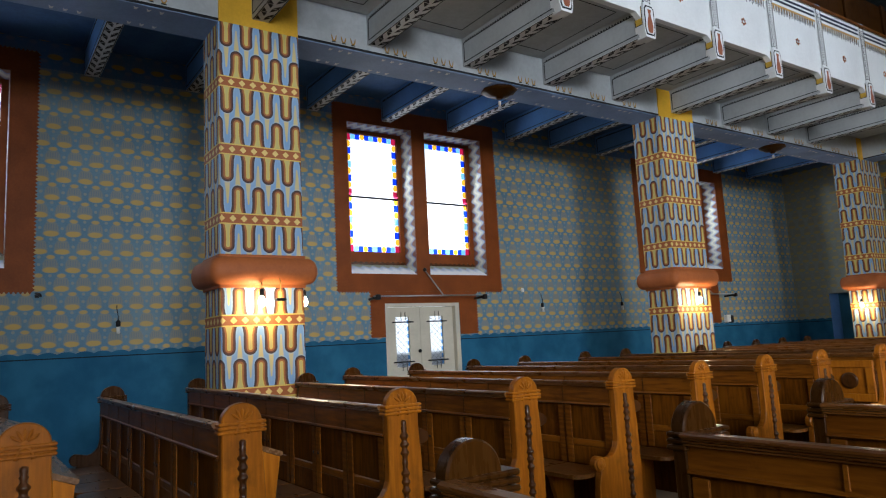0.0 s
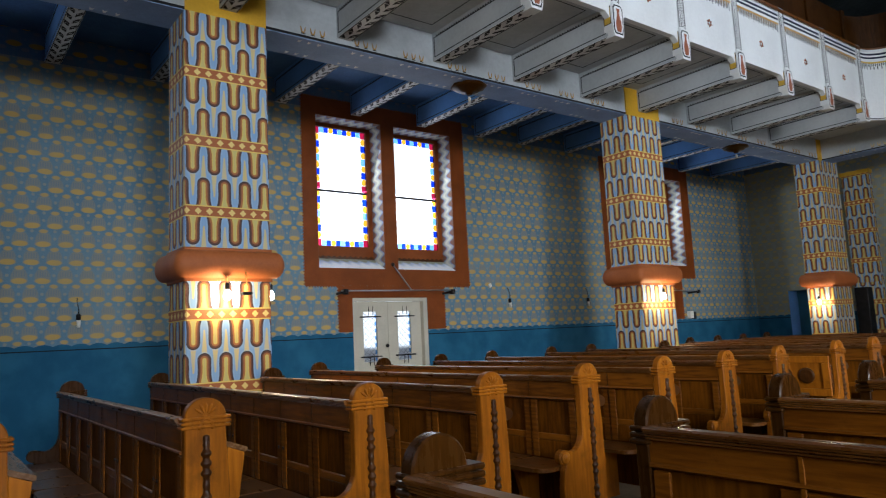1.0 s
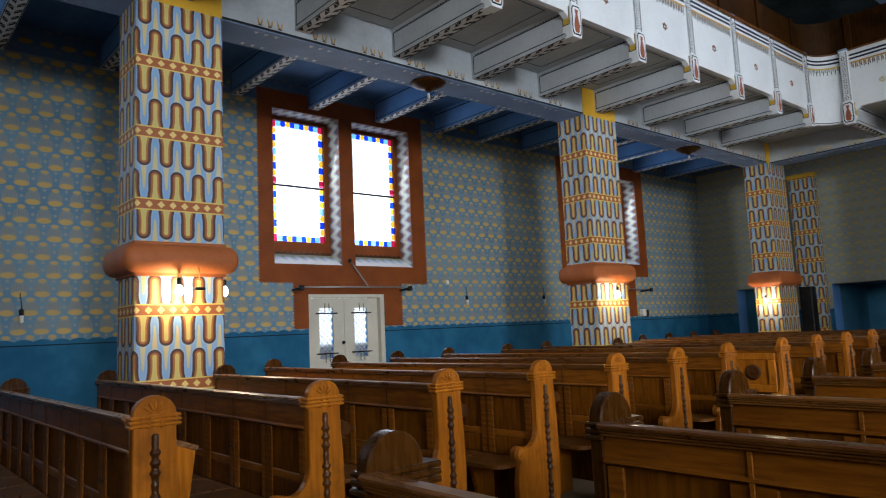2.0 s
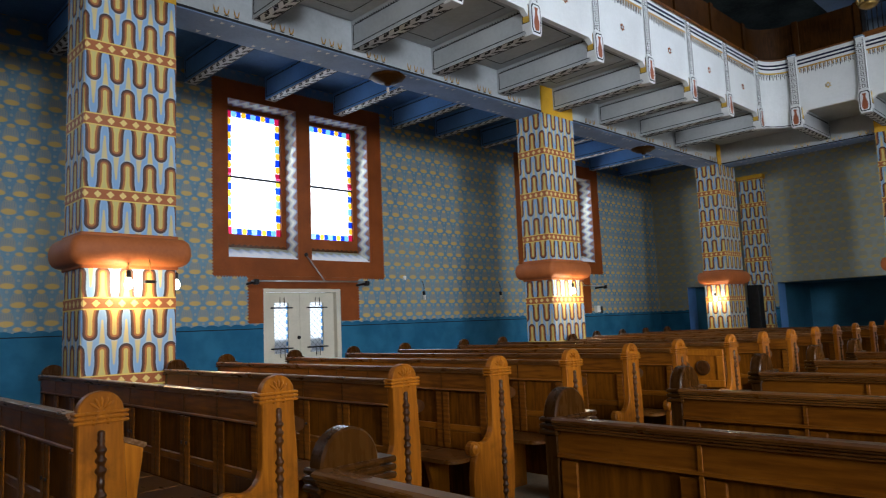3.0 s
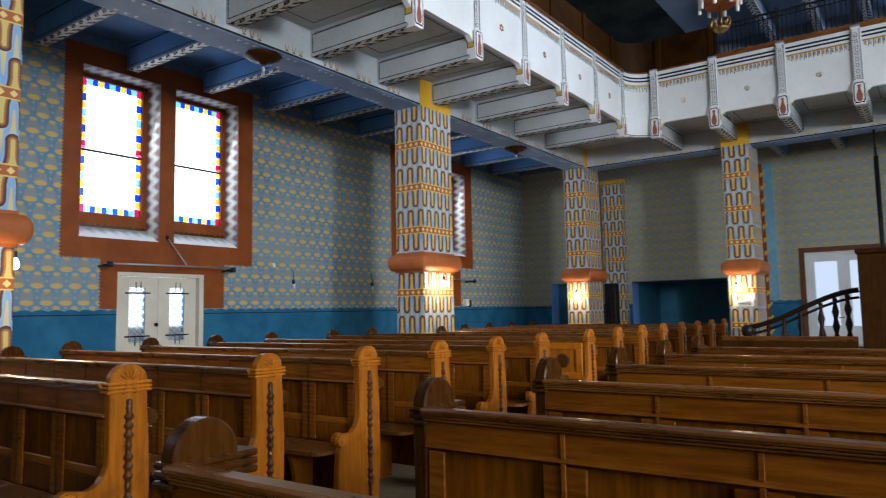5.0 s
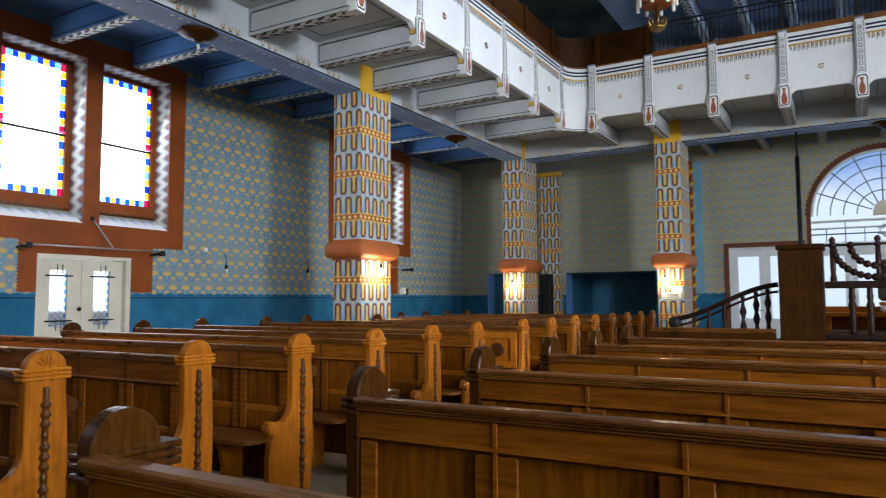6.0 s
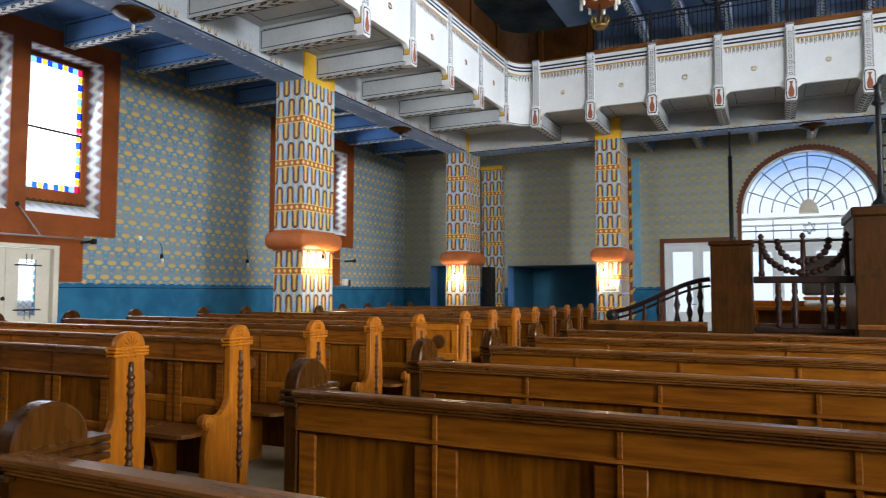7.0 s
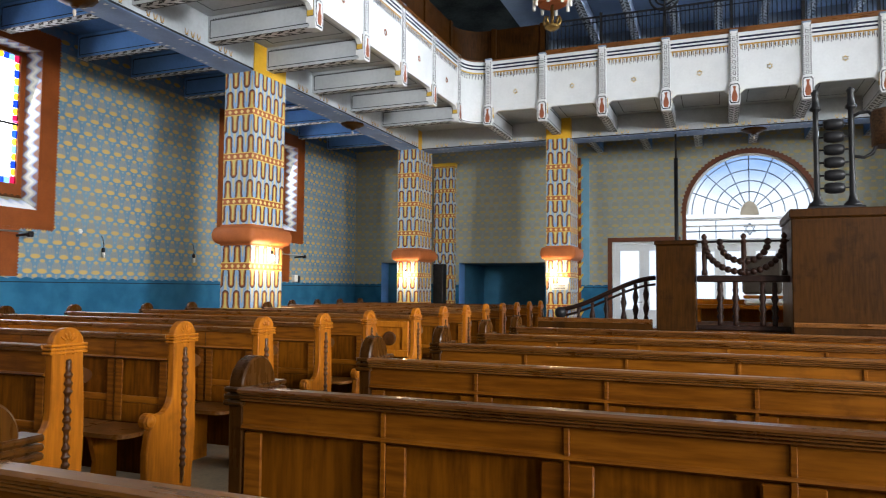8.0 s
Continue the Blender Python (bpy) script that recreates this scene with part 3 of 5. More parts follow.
def stained_window(name, y0, y1, lo, hi):
    """One light: red timber frame, two pale panes, a border of coloured pieces, wavy painted reveals."""
    root = thing(name, "tall window with pale glass and coloured stained border", "window", kind="structure")
    xg = XW - 0.40
    ga, gb, gz0, gz1 = y0 + 0.165, y1 - 0.095, lo + 0.44, hi - 0.075
    bm = bmesh.new()
    holed(bm, ("x", xg + 0.02), -0.06, y0 + 0.002, y1 - 0.002, lo + 0.10, hi - 0.002, [(ga, gb, gz0, gz1)])
    part("window_frame", bm, "frame_red", root)
    # reveals
    bm = bmesh.new()
    box(bm, xg + 0.021, XW - 0.001, y1 - 0.006, y1 - 0.001, lo + 0.02, hi - 0.007)
    box(bm, xg + 0.021, XW - 0.001, y0 + 0.001, y0 + 0.006, lo + 0.02, hi - 0.007)
    part("side_reveal", bm, "wave_z", root)
    bm = bmesh.new()
    box(bm, xg + 0.021, XW - 0.001, y0 + 0.001, y1 - 0.001, hi - 0.006, hi - 0.001)
    part("head_reveal", bm, "wave_y", root)
    bm = bmesh.new()
    prism(bm, [(xg + 0.021, lo + 0.001), (XW + 0.001, lo + 0.001), (XW + 0.001, lo + 0.006), (xg + 0.021, lo + 0.21)], "y", y0 + 0.007, y1 - 0.007)
    part("window_sill", bm, "sill", root, "sloping sill painted with pale waves")
    bm = bmesh.new()
    for k in range(12):
        ya = y0 + 0.01 + (y1 - y0 - 0.02) * k / 12
        yb = ya + (y1 - y0 - 0.02) / 12
        prism(bm, [(ya, lo + 0.205), (yb, lo + 0.205), (yb, lo + 0.240), ((ya + yb) / 2, lo + 0.268), (ya, lo + 0.240)], "x", xg + 0.021, xg + 0.024)
    part("sill_scallop", bm, "bead", root)
    # panes inside the border
    bw = 0.105
    mid = gz0 + (gz1 - gz0) * 0.46
    for z0, z1 in ((gz0 + bw, mid - 0.012), (mid + 0.012, gz1 - bw)):
        bm = bmesh.new()
        box(bm, xg - 0.012, xg - 0.004, ga + bw, gb - bw, z0, z1)
        p = part("pane", bm, "milk", root)
        p.visible_shadow = False
    bm = bmesh.new()
    box(bm, xg - 0.016, xg + 0.006, ga, gb, mid - 0.018, mid + 0.018)
    part("glazing_bar", bm, "iron", root)
    bm = bmesh.new()
    for k in range(1, 7):
        z = gz0 + bw + (mid - gz0 - bw) * k / 7
        box(bm, xg - 0.003, xg + 0.000, ga + bw, gb - bw, z - 0.003, z + 0.003)
    for k in range(1, 4):
        y = ga + bw + (gb - ga - 2 * bw) * k / 4
        box(bm, xg - 0.003, xg + 0.000, y - 0.0015, y + 0.0015, gz0 + bw, mid - 0.012)
    part("lead_came", bm, "chrome", root)
    # border pieces, four meshes shared by all
    def piece(mat_name, y, z, w, h):
        key = (mat_name, round(w, 3), round(h, 3))
        if key not in PIECES:
            bm = bmesh.new()
            if mat_name == "glass_amber":
                pts = [(w / 2 * math.cos(radians(a)), h / 2 * math.sin(radians(a))) for a in range(20, 380, 40)]
                prism(bm, pts, "x", -0.010, 0.002)
            else:
                box(bm, -0.012, -0.004, -w / 2 + 0.003, w / 2 - 0.003, -h / 2 + 0.003, h / 2 - 0.003)
            PIECES[key] = part("border_piece", bm, mat_name, root)
            o = PIECES[key]
            o.matrix_basis = pose(xg, y, z)
        else:
            o = shared("border_piece", PIECES[key], root, pose(xg, y, z))
        o.visible_shadow = False
    n = 17
    h = (gz1 - gz0) / n
    for k in range(n):
        z = gz0 + h * (k + 0.5)
        for y in (ga + bw / 2, gb - bw / 2):
            if k in (0, 8, n - 1):
                piece("glass_red", y, z, bw, h)
            elif k % 2:
                piece("glass_amber", y, z, bw * 0.86, h * 0.98)
            else:
                piece("glass_blue" if k % 4 else "glass_sky", y, z, bw, h)
    m = 9
    w = (gb - ga - 2 * bw) / m
    for k in range(m):
        y = ga + bw + w * (k + 0.5)
        for z in (gz0 + bw / 2, gz1 - bw / 2):
            piece(("glass_sky", "glass_blue", "glass_amber", "glass_blue")[k % 4], y, z, w, bw)
    return root


PIECES = {}
wn_count = 0
for (y0, lo, hi), door in zip(WIN, (None, *DOORS)):
    window_frame_paint(y0, lo, hi, door)
    for a, b in pair:
        wn_count += 1
        stained_window("window_%d" % wn_count, y0 + a, y0 + b, lo, hi)


# ---------------------------------------------------------------- double door of the aisle wall
def aisle_door(name, door):
    root = thing(name, "closed cream double door with narrow latticed lights", "door", kind="structure")
    y0, y1, _, zt = door
    x = XW - 0.10
    bm = bmesh.new()
    box(bm, x - 0.02, XW - 0.004, y0 + 0.002, y0 + 0.05, 0.0, zt - 0.002)
    box(bm, x - 0.02, XW - 0.004, y1 - 0.09, y1 - 0.002, 0.0, zt - 0.002)
    box(bm, x - 0.02, XW - 0.004, y0 + 0.05, y1 - 0.09, zt - 0.06, zt - 0.002)
    part("door_frame", bm, "cream", root)
    mid = (y0 + y1) / 2 - 0.02
    for a, b in ((y0 + 0.054, mid - 0.003), (mid + 0.003, y1 - 0.094)):
        c = (a + b) / 2 - 0.01
        bm = bmesh.new()
        holed(bm, ("x", x), -0.05, a, b, 0.0, zt - 0.064, [(c - 0.14, c + 0.14, 0.98, 1.86)])
        box(bm, x, x + 0.012, a + 0.10, b - 0.10, 0.20, 0.78)
        leaf = part("leaf", bm, "cream", root)
        bm = bmesh.new()
        box(bm, x - 0.035, x - 0.028, c - 0.14, c + 0.14, 0.98, 1.86)
        p = part("pane", bm, "milk", leaf)
        p.visible_shadow = False
        bm = bmesh.new()
        for k in range(-3, 10):
            z = 0.98 + 0.11 * k
            for s in (-1, 1):
                pts = []
                z0, z1 = z, z + s * 0.28
                for q in range(2):
                    zz = (z0, z1)[q]
                    pts.append((x - 0.024, c - 0.14 + 0.28 * q, min(max(zz, 0.985), 1.855)))
                if abs(pts[0][2] - pts[1][2]) > 0.05:
                    tube(bm, pts, 0.0035, 5)
        part("lattice", bm, "chrome", leaf)
        bm = bmesh.new()
        for z in [0.99 + 0.125 * q for q in range(7)]:
            box(bm, x - 0.027, x - 0.02, c + 0.105, c + 0.138, z, z + 0.07)
        p = part("coloured_edge", bm, "glass_sky", leaf)
        p.visible_shadow = False
        for z in (1.07, 1.77):
            bm = bmesh.new()
            tube(bm, [(x + 0.02, c - 0.215, z), (x + 0.02, c + 0.215, z)], 0.012, 8)
            part("iron_bar", bm, "iron", leaf, "black iron cross bar")
        for q in (-0.04, 0.045):
            bm = bmesh.new()
            tube(bm, [(x + 0.028, c + q, 0.92), (x + 0.028, c + q, 1.06)], 0.006, 6)
            tube(bm, [(x + 0.028, c + q, 1.80), (x + 0.028, c + q, 1.95)], 0.006, 6)
            part("iron_rod", bm, "iron", leaf)
    bm = bmesh.new()
    lathe(bm, [(0.012, 0.0), (0.014, 0.02), (0.032, 0.035), (0.034, 0.05), (0.02, 0.065)], pose(x, mid - 0.05, 1.25, 0, 90, 0), 14)
    part("door_handle", bm, "iron", root, "round black door knob")
    return root


def curtain_rail(y):
    """A rail on two brackets over a door, with a slanting stay; y is the near edge of the door."""
    root = thing("curtain_rail", "grey metal rail on dark brackets over the door", "rail", "rails over the doors")
    bm = bmesh.new()
    tube(bm, [(XW + 0.30, y - 0.376, 2.20), (XW + 0.30, y + 2.074, 2.215)], 0.013, 8)
    part("bar", bm, "chrome", root)
    for q in (-0.296, 1.964):
        bm = bmesh.new()
        tube(bm, [(XW + 0.004, y + q, 2.17), (XW + 0.33, y + q, 2.19)], 0.022, 8)
        soft_box(bm, XW + 0.26, XW + 0.35, y + q - 0.04, y + q + 0.04, 2.14, 2.23, 0.012)
        part("bracket", bm, "iron", root)
    bm = bmesh.new()
    tube(bm, [(XW + 0.01, y + 0.854, 2.70), (XW + 0.30, y + 1.044, 2.215)], 0.012, 8)
    part("stay", bm, "chrome", root)
    bm = bmesh.new()
    lathe(bm, [(0.035, 0.0), (0.04, 0.015), (0.02, 0.03)], pose(XW + 0.006, y + 0.854, 2.70, 0, 90, 0), 12)
    part("wall_plate", bm, "iron", root)


for k, (door, shift) in enumerate(zip(DOORS, (0.0, 0.27))):
    aisle_door("door_%d" % (k + 1), door)
    curtain_rail(door[0] + shift)


# ---------------------------------------------------------------- end wall: arched window, entrance, side door, passage
def arched_window():
    root = thing("window_arch", "large arched window with fan-shaped glazing bars", "window", kind="structure")
    y = YF + 0.15
    cx, r, cz = arch_c, arch_r, arch_z
    def arc(rad, n=40, a0=0, a1=180):
        return [(cx + rad * math.cos(radians(a0 + (a1 - a0) * k / n)), y, cz + rad * math.sin(radians(a0 + (a1 - a0) * k / n))) for k in range(n + 1)]
    # ring frame that hides the stepped cut of the wall, and a serrated brown border
    bm = bmesh.new()
    outer, inner = r + 0.035, r - 0.06
    n = 48
    for k in range(n):
        a, b = radians(180 * k / n), radians(180 * (k + 1) / n)
        pts = [(cx + q * math.cos(t), cz + q * math.sin(t)) for q, t in ((inner, a), (outer, a), (outer, b), (inner, b))]
        prism(bm, pts, "y", YF - 0.012, YF + 0.10)
        tip = (cx + (outer + 0.04) * math.cos((a + b) / 2), cz + (outer + 0.04) * math.sin((a + b) / 2))
        prism(bm, [pts[1], pts[2], tip], "y", YF - 0.008, YF + 0.0)
    for s in (-1, 1):
        a, b = sorted((cx + s * inner, cx + s * outer))
        box(bm, a, b, YF - 0.012, YF + 0.10, 0.0, cz)
    part("surround", bm, "brown_red", root)
    bm = bmesh.new()
    for k in range(n):
        a, b = radians(180 * k / n), radians(180 * (k + 1) / n)
        pts = [(cx + q * math.cos(t), cz + q * math.sin(t)) for q, t in ((inner - 0.05, a), (inner + 0.01, a), (inner + 0.01, b), (inner - 0.05, b))]
        prism(bm, pts, "y", y - 0.04, y + 0.04)
    for z0, z1 in ((3.18, 3.24), (3.02, 3.06), (2.62, 2.70)):
        box(bm, cx - inner, cx + inner, y - 0.03, y + 0.03, z0, z1)
    part("window_frame", bm, "white", root)
    bm = bmesh.new()
    for rad in (0.54, 0.82, 1.10, 1.38):
        tube(bm, arc(rad), 0.016, 6)
    for k in range(1, 8):
        a = radians(22.5 * k)
        tube(bm, [(cx + 0.25 * math.cos(a), y, cz + 0.25 * math.sin(a)), (cx + (inner - 0.03) * math.cos(a), y, cz + (inner - 0.03) * math.sin(a))], 0.015, 6)
    for z in (2.90,):
        tube(bm, [(cx - inner, y, z), (cx + inner, y, z)], 0.018, 6)
    for k in range(-3, 4):
        if k:
            tube(bm, [(cx + k * 0.40, y, 2.70), (cx + k * 0.40, y, 3.02 if k % 2 else 3.18)], 0.012, 6)
    part("glazing_bar", bm, "bar_grey", root, "grey-blue fan of glazing bars")
    bm = bmesh.new()
    half = [(cx + 0.22 * math.cos(radians(t)), cz - 0.06 + 0.36 * math.sin(radians(t))) for t in range(0, 181, 12)]
    prism(bm, half, "y", y - 0.02, y + 0.02)
    part("sun_disc", bm, "cream", root, "cream half sun at the fan's hub")
    bm = bmesh.new()
    for o in (90, 270):
        p = [(cx + 0.15 * math.cos(radians(o + 120 * k)), y - 0.02, 2.94 + 0.15 * math.sin(radians(o + 120 * k))) for k in range(4)]
        tube(bm, p, 0.020, 6)
    part("star", bm, "bar_grey", root)
    pts = [(cx + (inner - 0.04) * math.cos(radians(t)), cz + (inner - 0.04) * math.sin(radians(t))) for t in range(0, 181, 6)]
    bm = bmesh.new()
    prism(bm, pts + [(cx - inner, 2.66), (cx + inner, 2.66)], "y", y + 0.03, y + 0.036)
    p = part("pane", bm, "glass", root)
    p.visible_shadow = False
    return root


arched_window()


def glazed_door(name, label, x0, x1, z1, leaves, depth=0.12):
    root = thing(name, label, "door", kind="structure")
    y = YF + depth
    bm = bmesh.new()
    holed(bm, ("y", y - 0.04), 0.08, x0 + 0.002, x1 - 0.002, 0.0, z1 - 0.002, [(x0 + 0.07, x1 - 0.07, 0.0, z1 - 0.07)])
    part("door_frame", bm, "white", root)
    w = (x1 - x0 - 0.14) / leaves
    for k in range(leaves):
        a, b = x0 + 0.07 + w * k, x0 + 0.07 + w * (k + 1)
        bm = bmesh.new()
        holed(bm, ("y", y - 0.02), 0.045, a + 0.003, b - 0.003, 0.0, z1 - 0.074, [(a + 0.13, b - 0.13, 0.85, z1 - 0.24)])
        leaf = part("leaf", bm, "white", root)
        bm = bmesh.new()
        box(bm, a + 0.13, b - 0.13, y, y + 0.006, 0.85, z1 - 0.24)
        p = part("pane", bm, "milk", leaf)
        p.visible_shadow = False
        bm = bmesh.new()
        tube(bm, [(b - 0.06, y - 0.06, 1.05), (b - 0.06, y - 0.02, 1.05)], 0.01, 6)
        tube(bm, [(b - 0.06, y - 0.06, 1.05), (b - 0.16, y - 0.06, 1.05)], 0.01, 6)
        part("door_handle", bm, "iron", leaf)
    return root


sd = glazed_door("door_3", "white double door with tall bright panes in a brown casing", SIDE_DOOR[0], SIDE_DOOR[1], SIDE_DOOR[3], 2)
bm = bmesh.new()
holed(bm, ("y", YF - 0.02), 0.02, SIDE_DOOR[0] - 0.11, SIDE_DOOR[1] + 0.11, 0.0, SIDE_DOOR[3] + 0.11, [(SIDE_DOOR[0], SIDE_DOOR[1], 0.0, SIDE_DOOR[3])])
part("casing", bm, "brown_red", sd, "brown-red painted casing")
glazed_door("door_4", "white glazed entrance doors under the arched window", arch_c - arch_r + 0.08, arch_c + arch_r - 0.08, 2.62, 4, 0.15)

# recesses in the corner
def recess(x0, x1, z1, deep):
    bm = bmesh.new()
    holed(bm, ("y", YF + deep), 0.1, x0 - 0.1, x1 + 0.1, 0.0, z1 + 0.1, [])
    box(bm, x0 - 0.1, x0, YF + 0.5, YF + deep, 0.0, z1 + 0.1)
    box(bm, x1, x1 + 0.1, YF + 0.5, YF + deep, 0.0, z1 + 0.1)
    box(bm, x0, x1, YF + 0.5, YF + deep, z1, z1 + 0.1)
    tagged(part("wall_niche", bm, "dado"), "dark blue painted recess in the end wall", "wall", kind="structure")
    bm = bmesh.new()
    box(bm, x0 + 0.001, x0 + 0.005, YF + 0.001, YF + 0.498, 0.0, z1)
    box(bm, x1 - 0.005, x1 - 0.001, YF + 0.001, YF + 0.498, 0.0, z1)
    tagged(part("trim", bm, "sky_paint"), "light blue painted reveal of the recess", "trim", kind="structure")


recess(PASSAGE[0], PASSAGE[1], PASSAGE[3], 2.4)
recess(NICHE[0], NICHE[1], NICHE[3], 1.4)

# painted pilasters and border on the end wall
def pilaster(x0, x1, depth):
    bm = bmesh.new()
    column_shaft(bm, 0.0, 4.95, x1 - x0, depth * 2)
    ob = part("pilaster", bm, "column")
    ob.matrix_basis = pose((x0 + x1) / 2, YF - 0.001, 0)
    return tagged(ob, "shallow wall pilaster painted with blue and ochre tongues", "pilaster", kind="structure")


pilaster(-7.83, -7.20, 0.22)
bm = bmesh.new()
box(bm, -7.86, -7.17, YF - 0.24, YF - 0.001, 4.951, 5.05)
tagged(part("trim", bm, "yellow"), "yellow cap of the wall pilaster", "trim", kind="structure")
bm = bmesh.new()
box(bm, -3.52, -3.30, YF - 0.010, YF - 0.001, 1.50, 4.98)
tagged(part("trim", bm, "teal"), "light blue painted wall border", "trim", kind="structure")
vine = thing("wall_ornament", "brown upright border with gilded leaves on the wall", "ornament", kind="structure")
bm = bmesh.new()
box(bm, -3.80, -3.53, YF - 0.06, YF - 0.001, 0.0, 5.0)
part("strip", bm, "frame_red", vine)
bm = bmesh.new()
prism(bm, [(-0.02, -0.09), (0.05, -0.02), (0.11, 0.07), (0.08, 0.10), (0.03, 0.04), (-0.02, 0.05)], "y", -0.014, 0.0)
leaf0 = part("leaf", bm, "gold", vine)
leaf0.matrix_basis = pose(-3.56, YF - 0.062, 0.7)
for k in range(1, 13):
    shared("leaf", leaf0, vine, pose(-3.56, YF - 0.062, 0.7 + 0.335 * k))


# ---------------------------------------------------------------- pews
def end_panel(bm, x0, x1, head):
    """End panel of a pew in profile: arched head, waist, arm with scroll; y is 0 at the panel's front, the seat lies to -y."""
    pts = []
    for k in range(27):
        a = math.pi * k / 26
        pts.append((head[0] + head[1] * math.cos(a), 1.045 + 0.090 * math.sin(a)))
    pts += [(0.004, 0.80)]
    for k in range(6):
        a = math.pi / 2 * k / 5
        pts.append((-0.10 + 0.104 * math.cos(a), 0.68 - 0.14 * math.sin(a)))
    for k in range(9):
        a = radians(80 + 200 * k / 8)
        pts.append((-0.190 + 0.052 * math.cos(a), 0.508 + 0.052 * math.sin(a)))
    pts += [(-0.195, 0.42), (-0.212, 0.30), (-0.208, 0.15), (-0.180, 0.0), (0.205, 0.0)]
    for k in range(9):
        z = 0.08 + 0.86 * k / 8
        pts.append((0.205 + 0.020 * math.sin(math.pi * k / 8), z))
    pts.append((0.205, 0.985))
    prism(bm, pts, "x", x0, x1)
    long = [e for e in bm.edges if abs(e.verts[0].co.x - e.verts[1].co.x) < 1e-5 and e.calc_length() > 0.005]
    bmesh.ops.bevel(bm, geom=long, offset=0.006, segments=1, affect="EDGES")


def moulding(bm, x0, x1, y0, y1, z0, z1):
    """A rail with three stepped rounds on its front."""
    top = 0.013
    h = (z1 - z0 - top) / 3
    pts = [(y1, z0), (y1, z1 - 0.016), (y1 - 0.010, z1 - 0.007), (y1 - 0.026, z1 - 0.001), (y0 + 0.006, z1), (y0 - 0.004, z1 - 0.006), (y0 - 0.004, z1 - top)]
    for k in range(3):
        zc = z1 - top - h * (k + 0.5)
        o = y0 + 0.006 * k
        for a in (60, 20, -20, -60):
            pts.append((o + 0.010 - 0.010 * math.cos(radians(a)), zc + h * 0.5 * math.sin(radians(a))))
    prism(bm, pts, "x", x0, x1)


def bead_string(bm, x, y):
    """Half-round turned beads let into the end panel."""
    z = 0.945
    prof = [(0.008, 0.96), (0.014, 0.955), (0.018, 0.94), (0.012, 0.925), (0.02, 0.915), (0.012, 0.90)]
    k = 0
    while z > 0.10:
        pass_h, r = ((0.046, 0.019), (0.046, 0.019), (0.046, 0.019), (0.064, 0.015))[k % 4]
        z0 = 0.895 - sum(((0.046, 0.046, 0.046, 0.064)[i % 4]) for i in range(k))
        if z0 - pass_h < 0.06:
            break
        for q in range(1, 6):
            a = math.pi * q / 6
            prof.append((0.008 + r * math.sin(a) * (1 if k % 4 != 3 else 0.7), z0 - pass_h * q / 6))
        k += 1
        z = z0
    prof.append((0.006, 0.05))
    lathe(bm, prof[::-1], pose(x, y, 0), 8)


def head_carving(bm, x, y):
    """A small fan carved on the arched head and an ogee over the bead string."""
    for a in (-52, -26, 0, 26, 52):
        m = pose(x, y, 1.046) @ Matrix.Rotation(radians(a), 4, "X")
        sub = bmesh.new()
        lathe(sub, [(0.002, 0.016), (0.007, 0.036), (0.009, 0.052), (0.002, 0.068)], None, 6)
        join(bm, sub, m)
    pts = [(x, y + 0.032 * math.cos(math.pi * k / 8), 0.985 + 0.052 * math.sin(math.pi * k / 8)) for k in range(9)]
    tube(bm, pts, 0.010, 6)


PEW_CACHE = {}


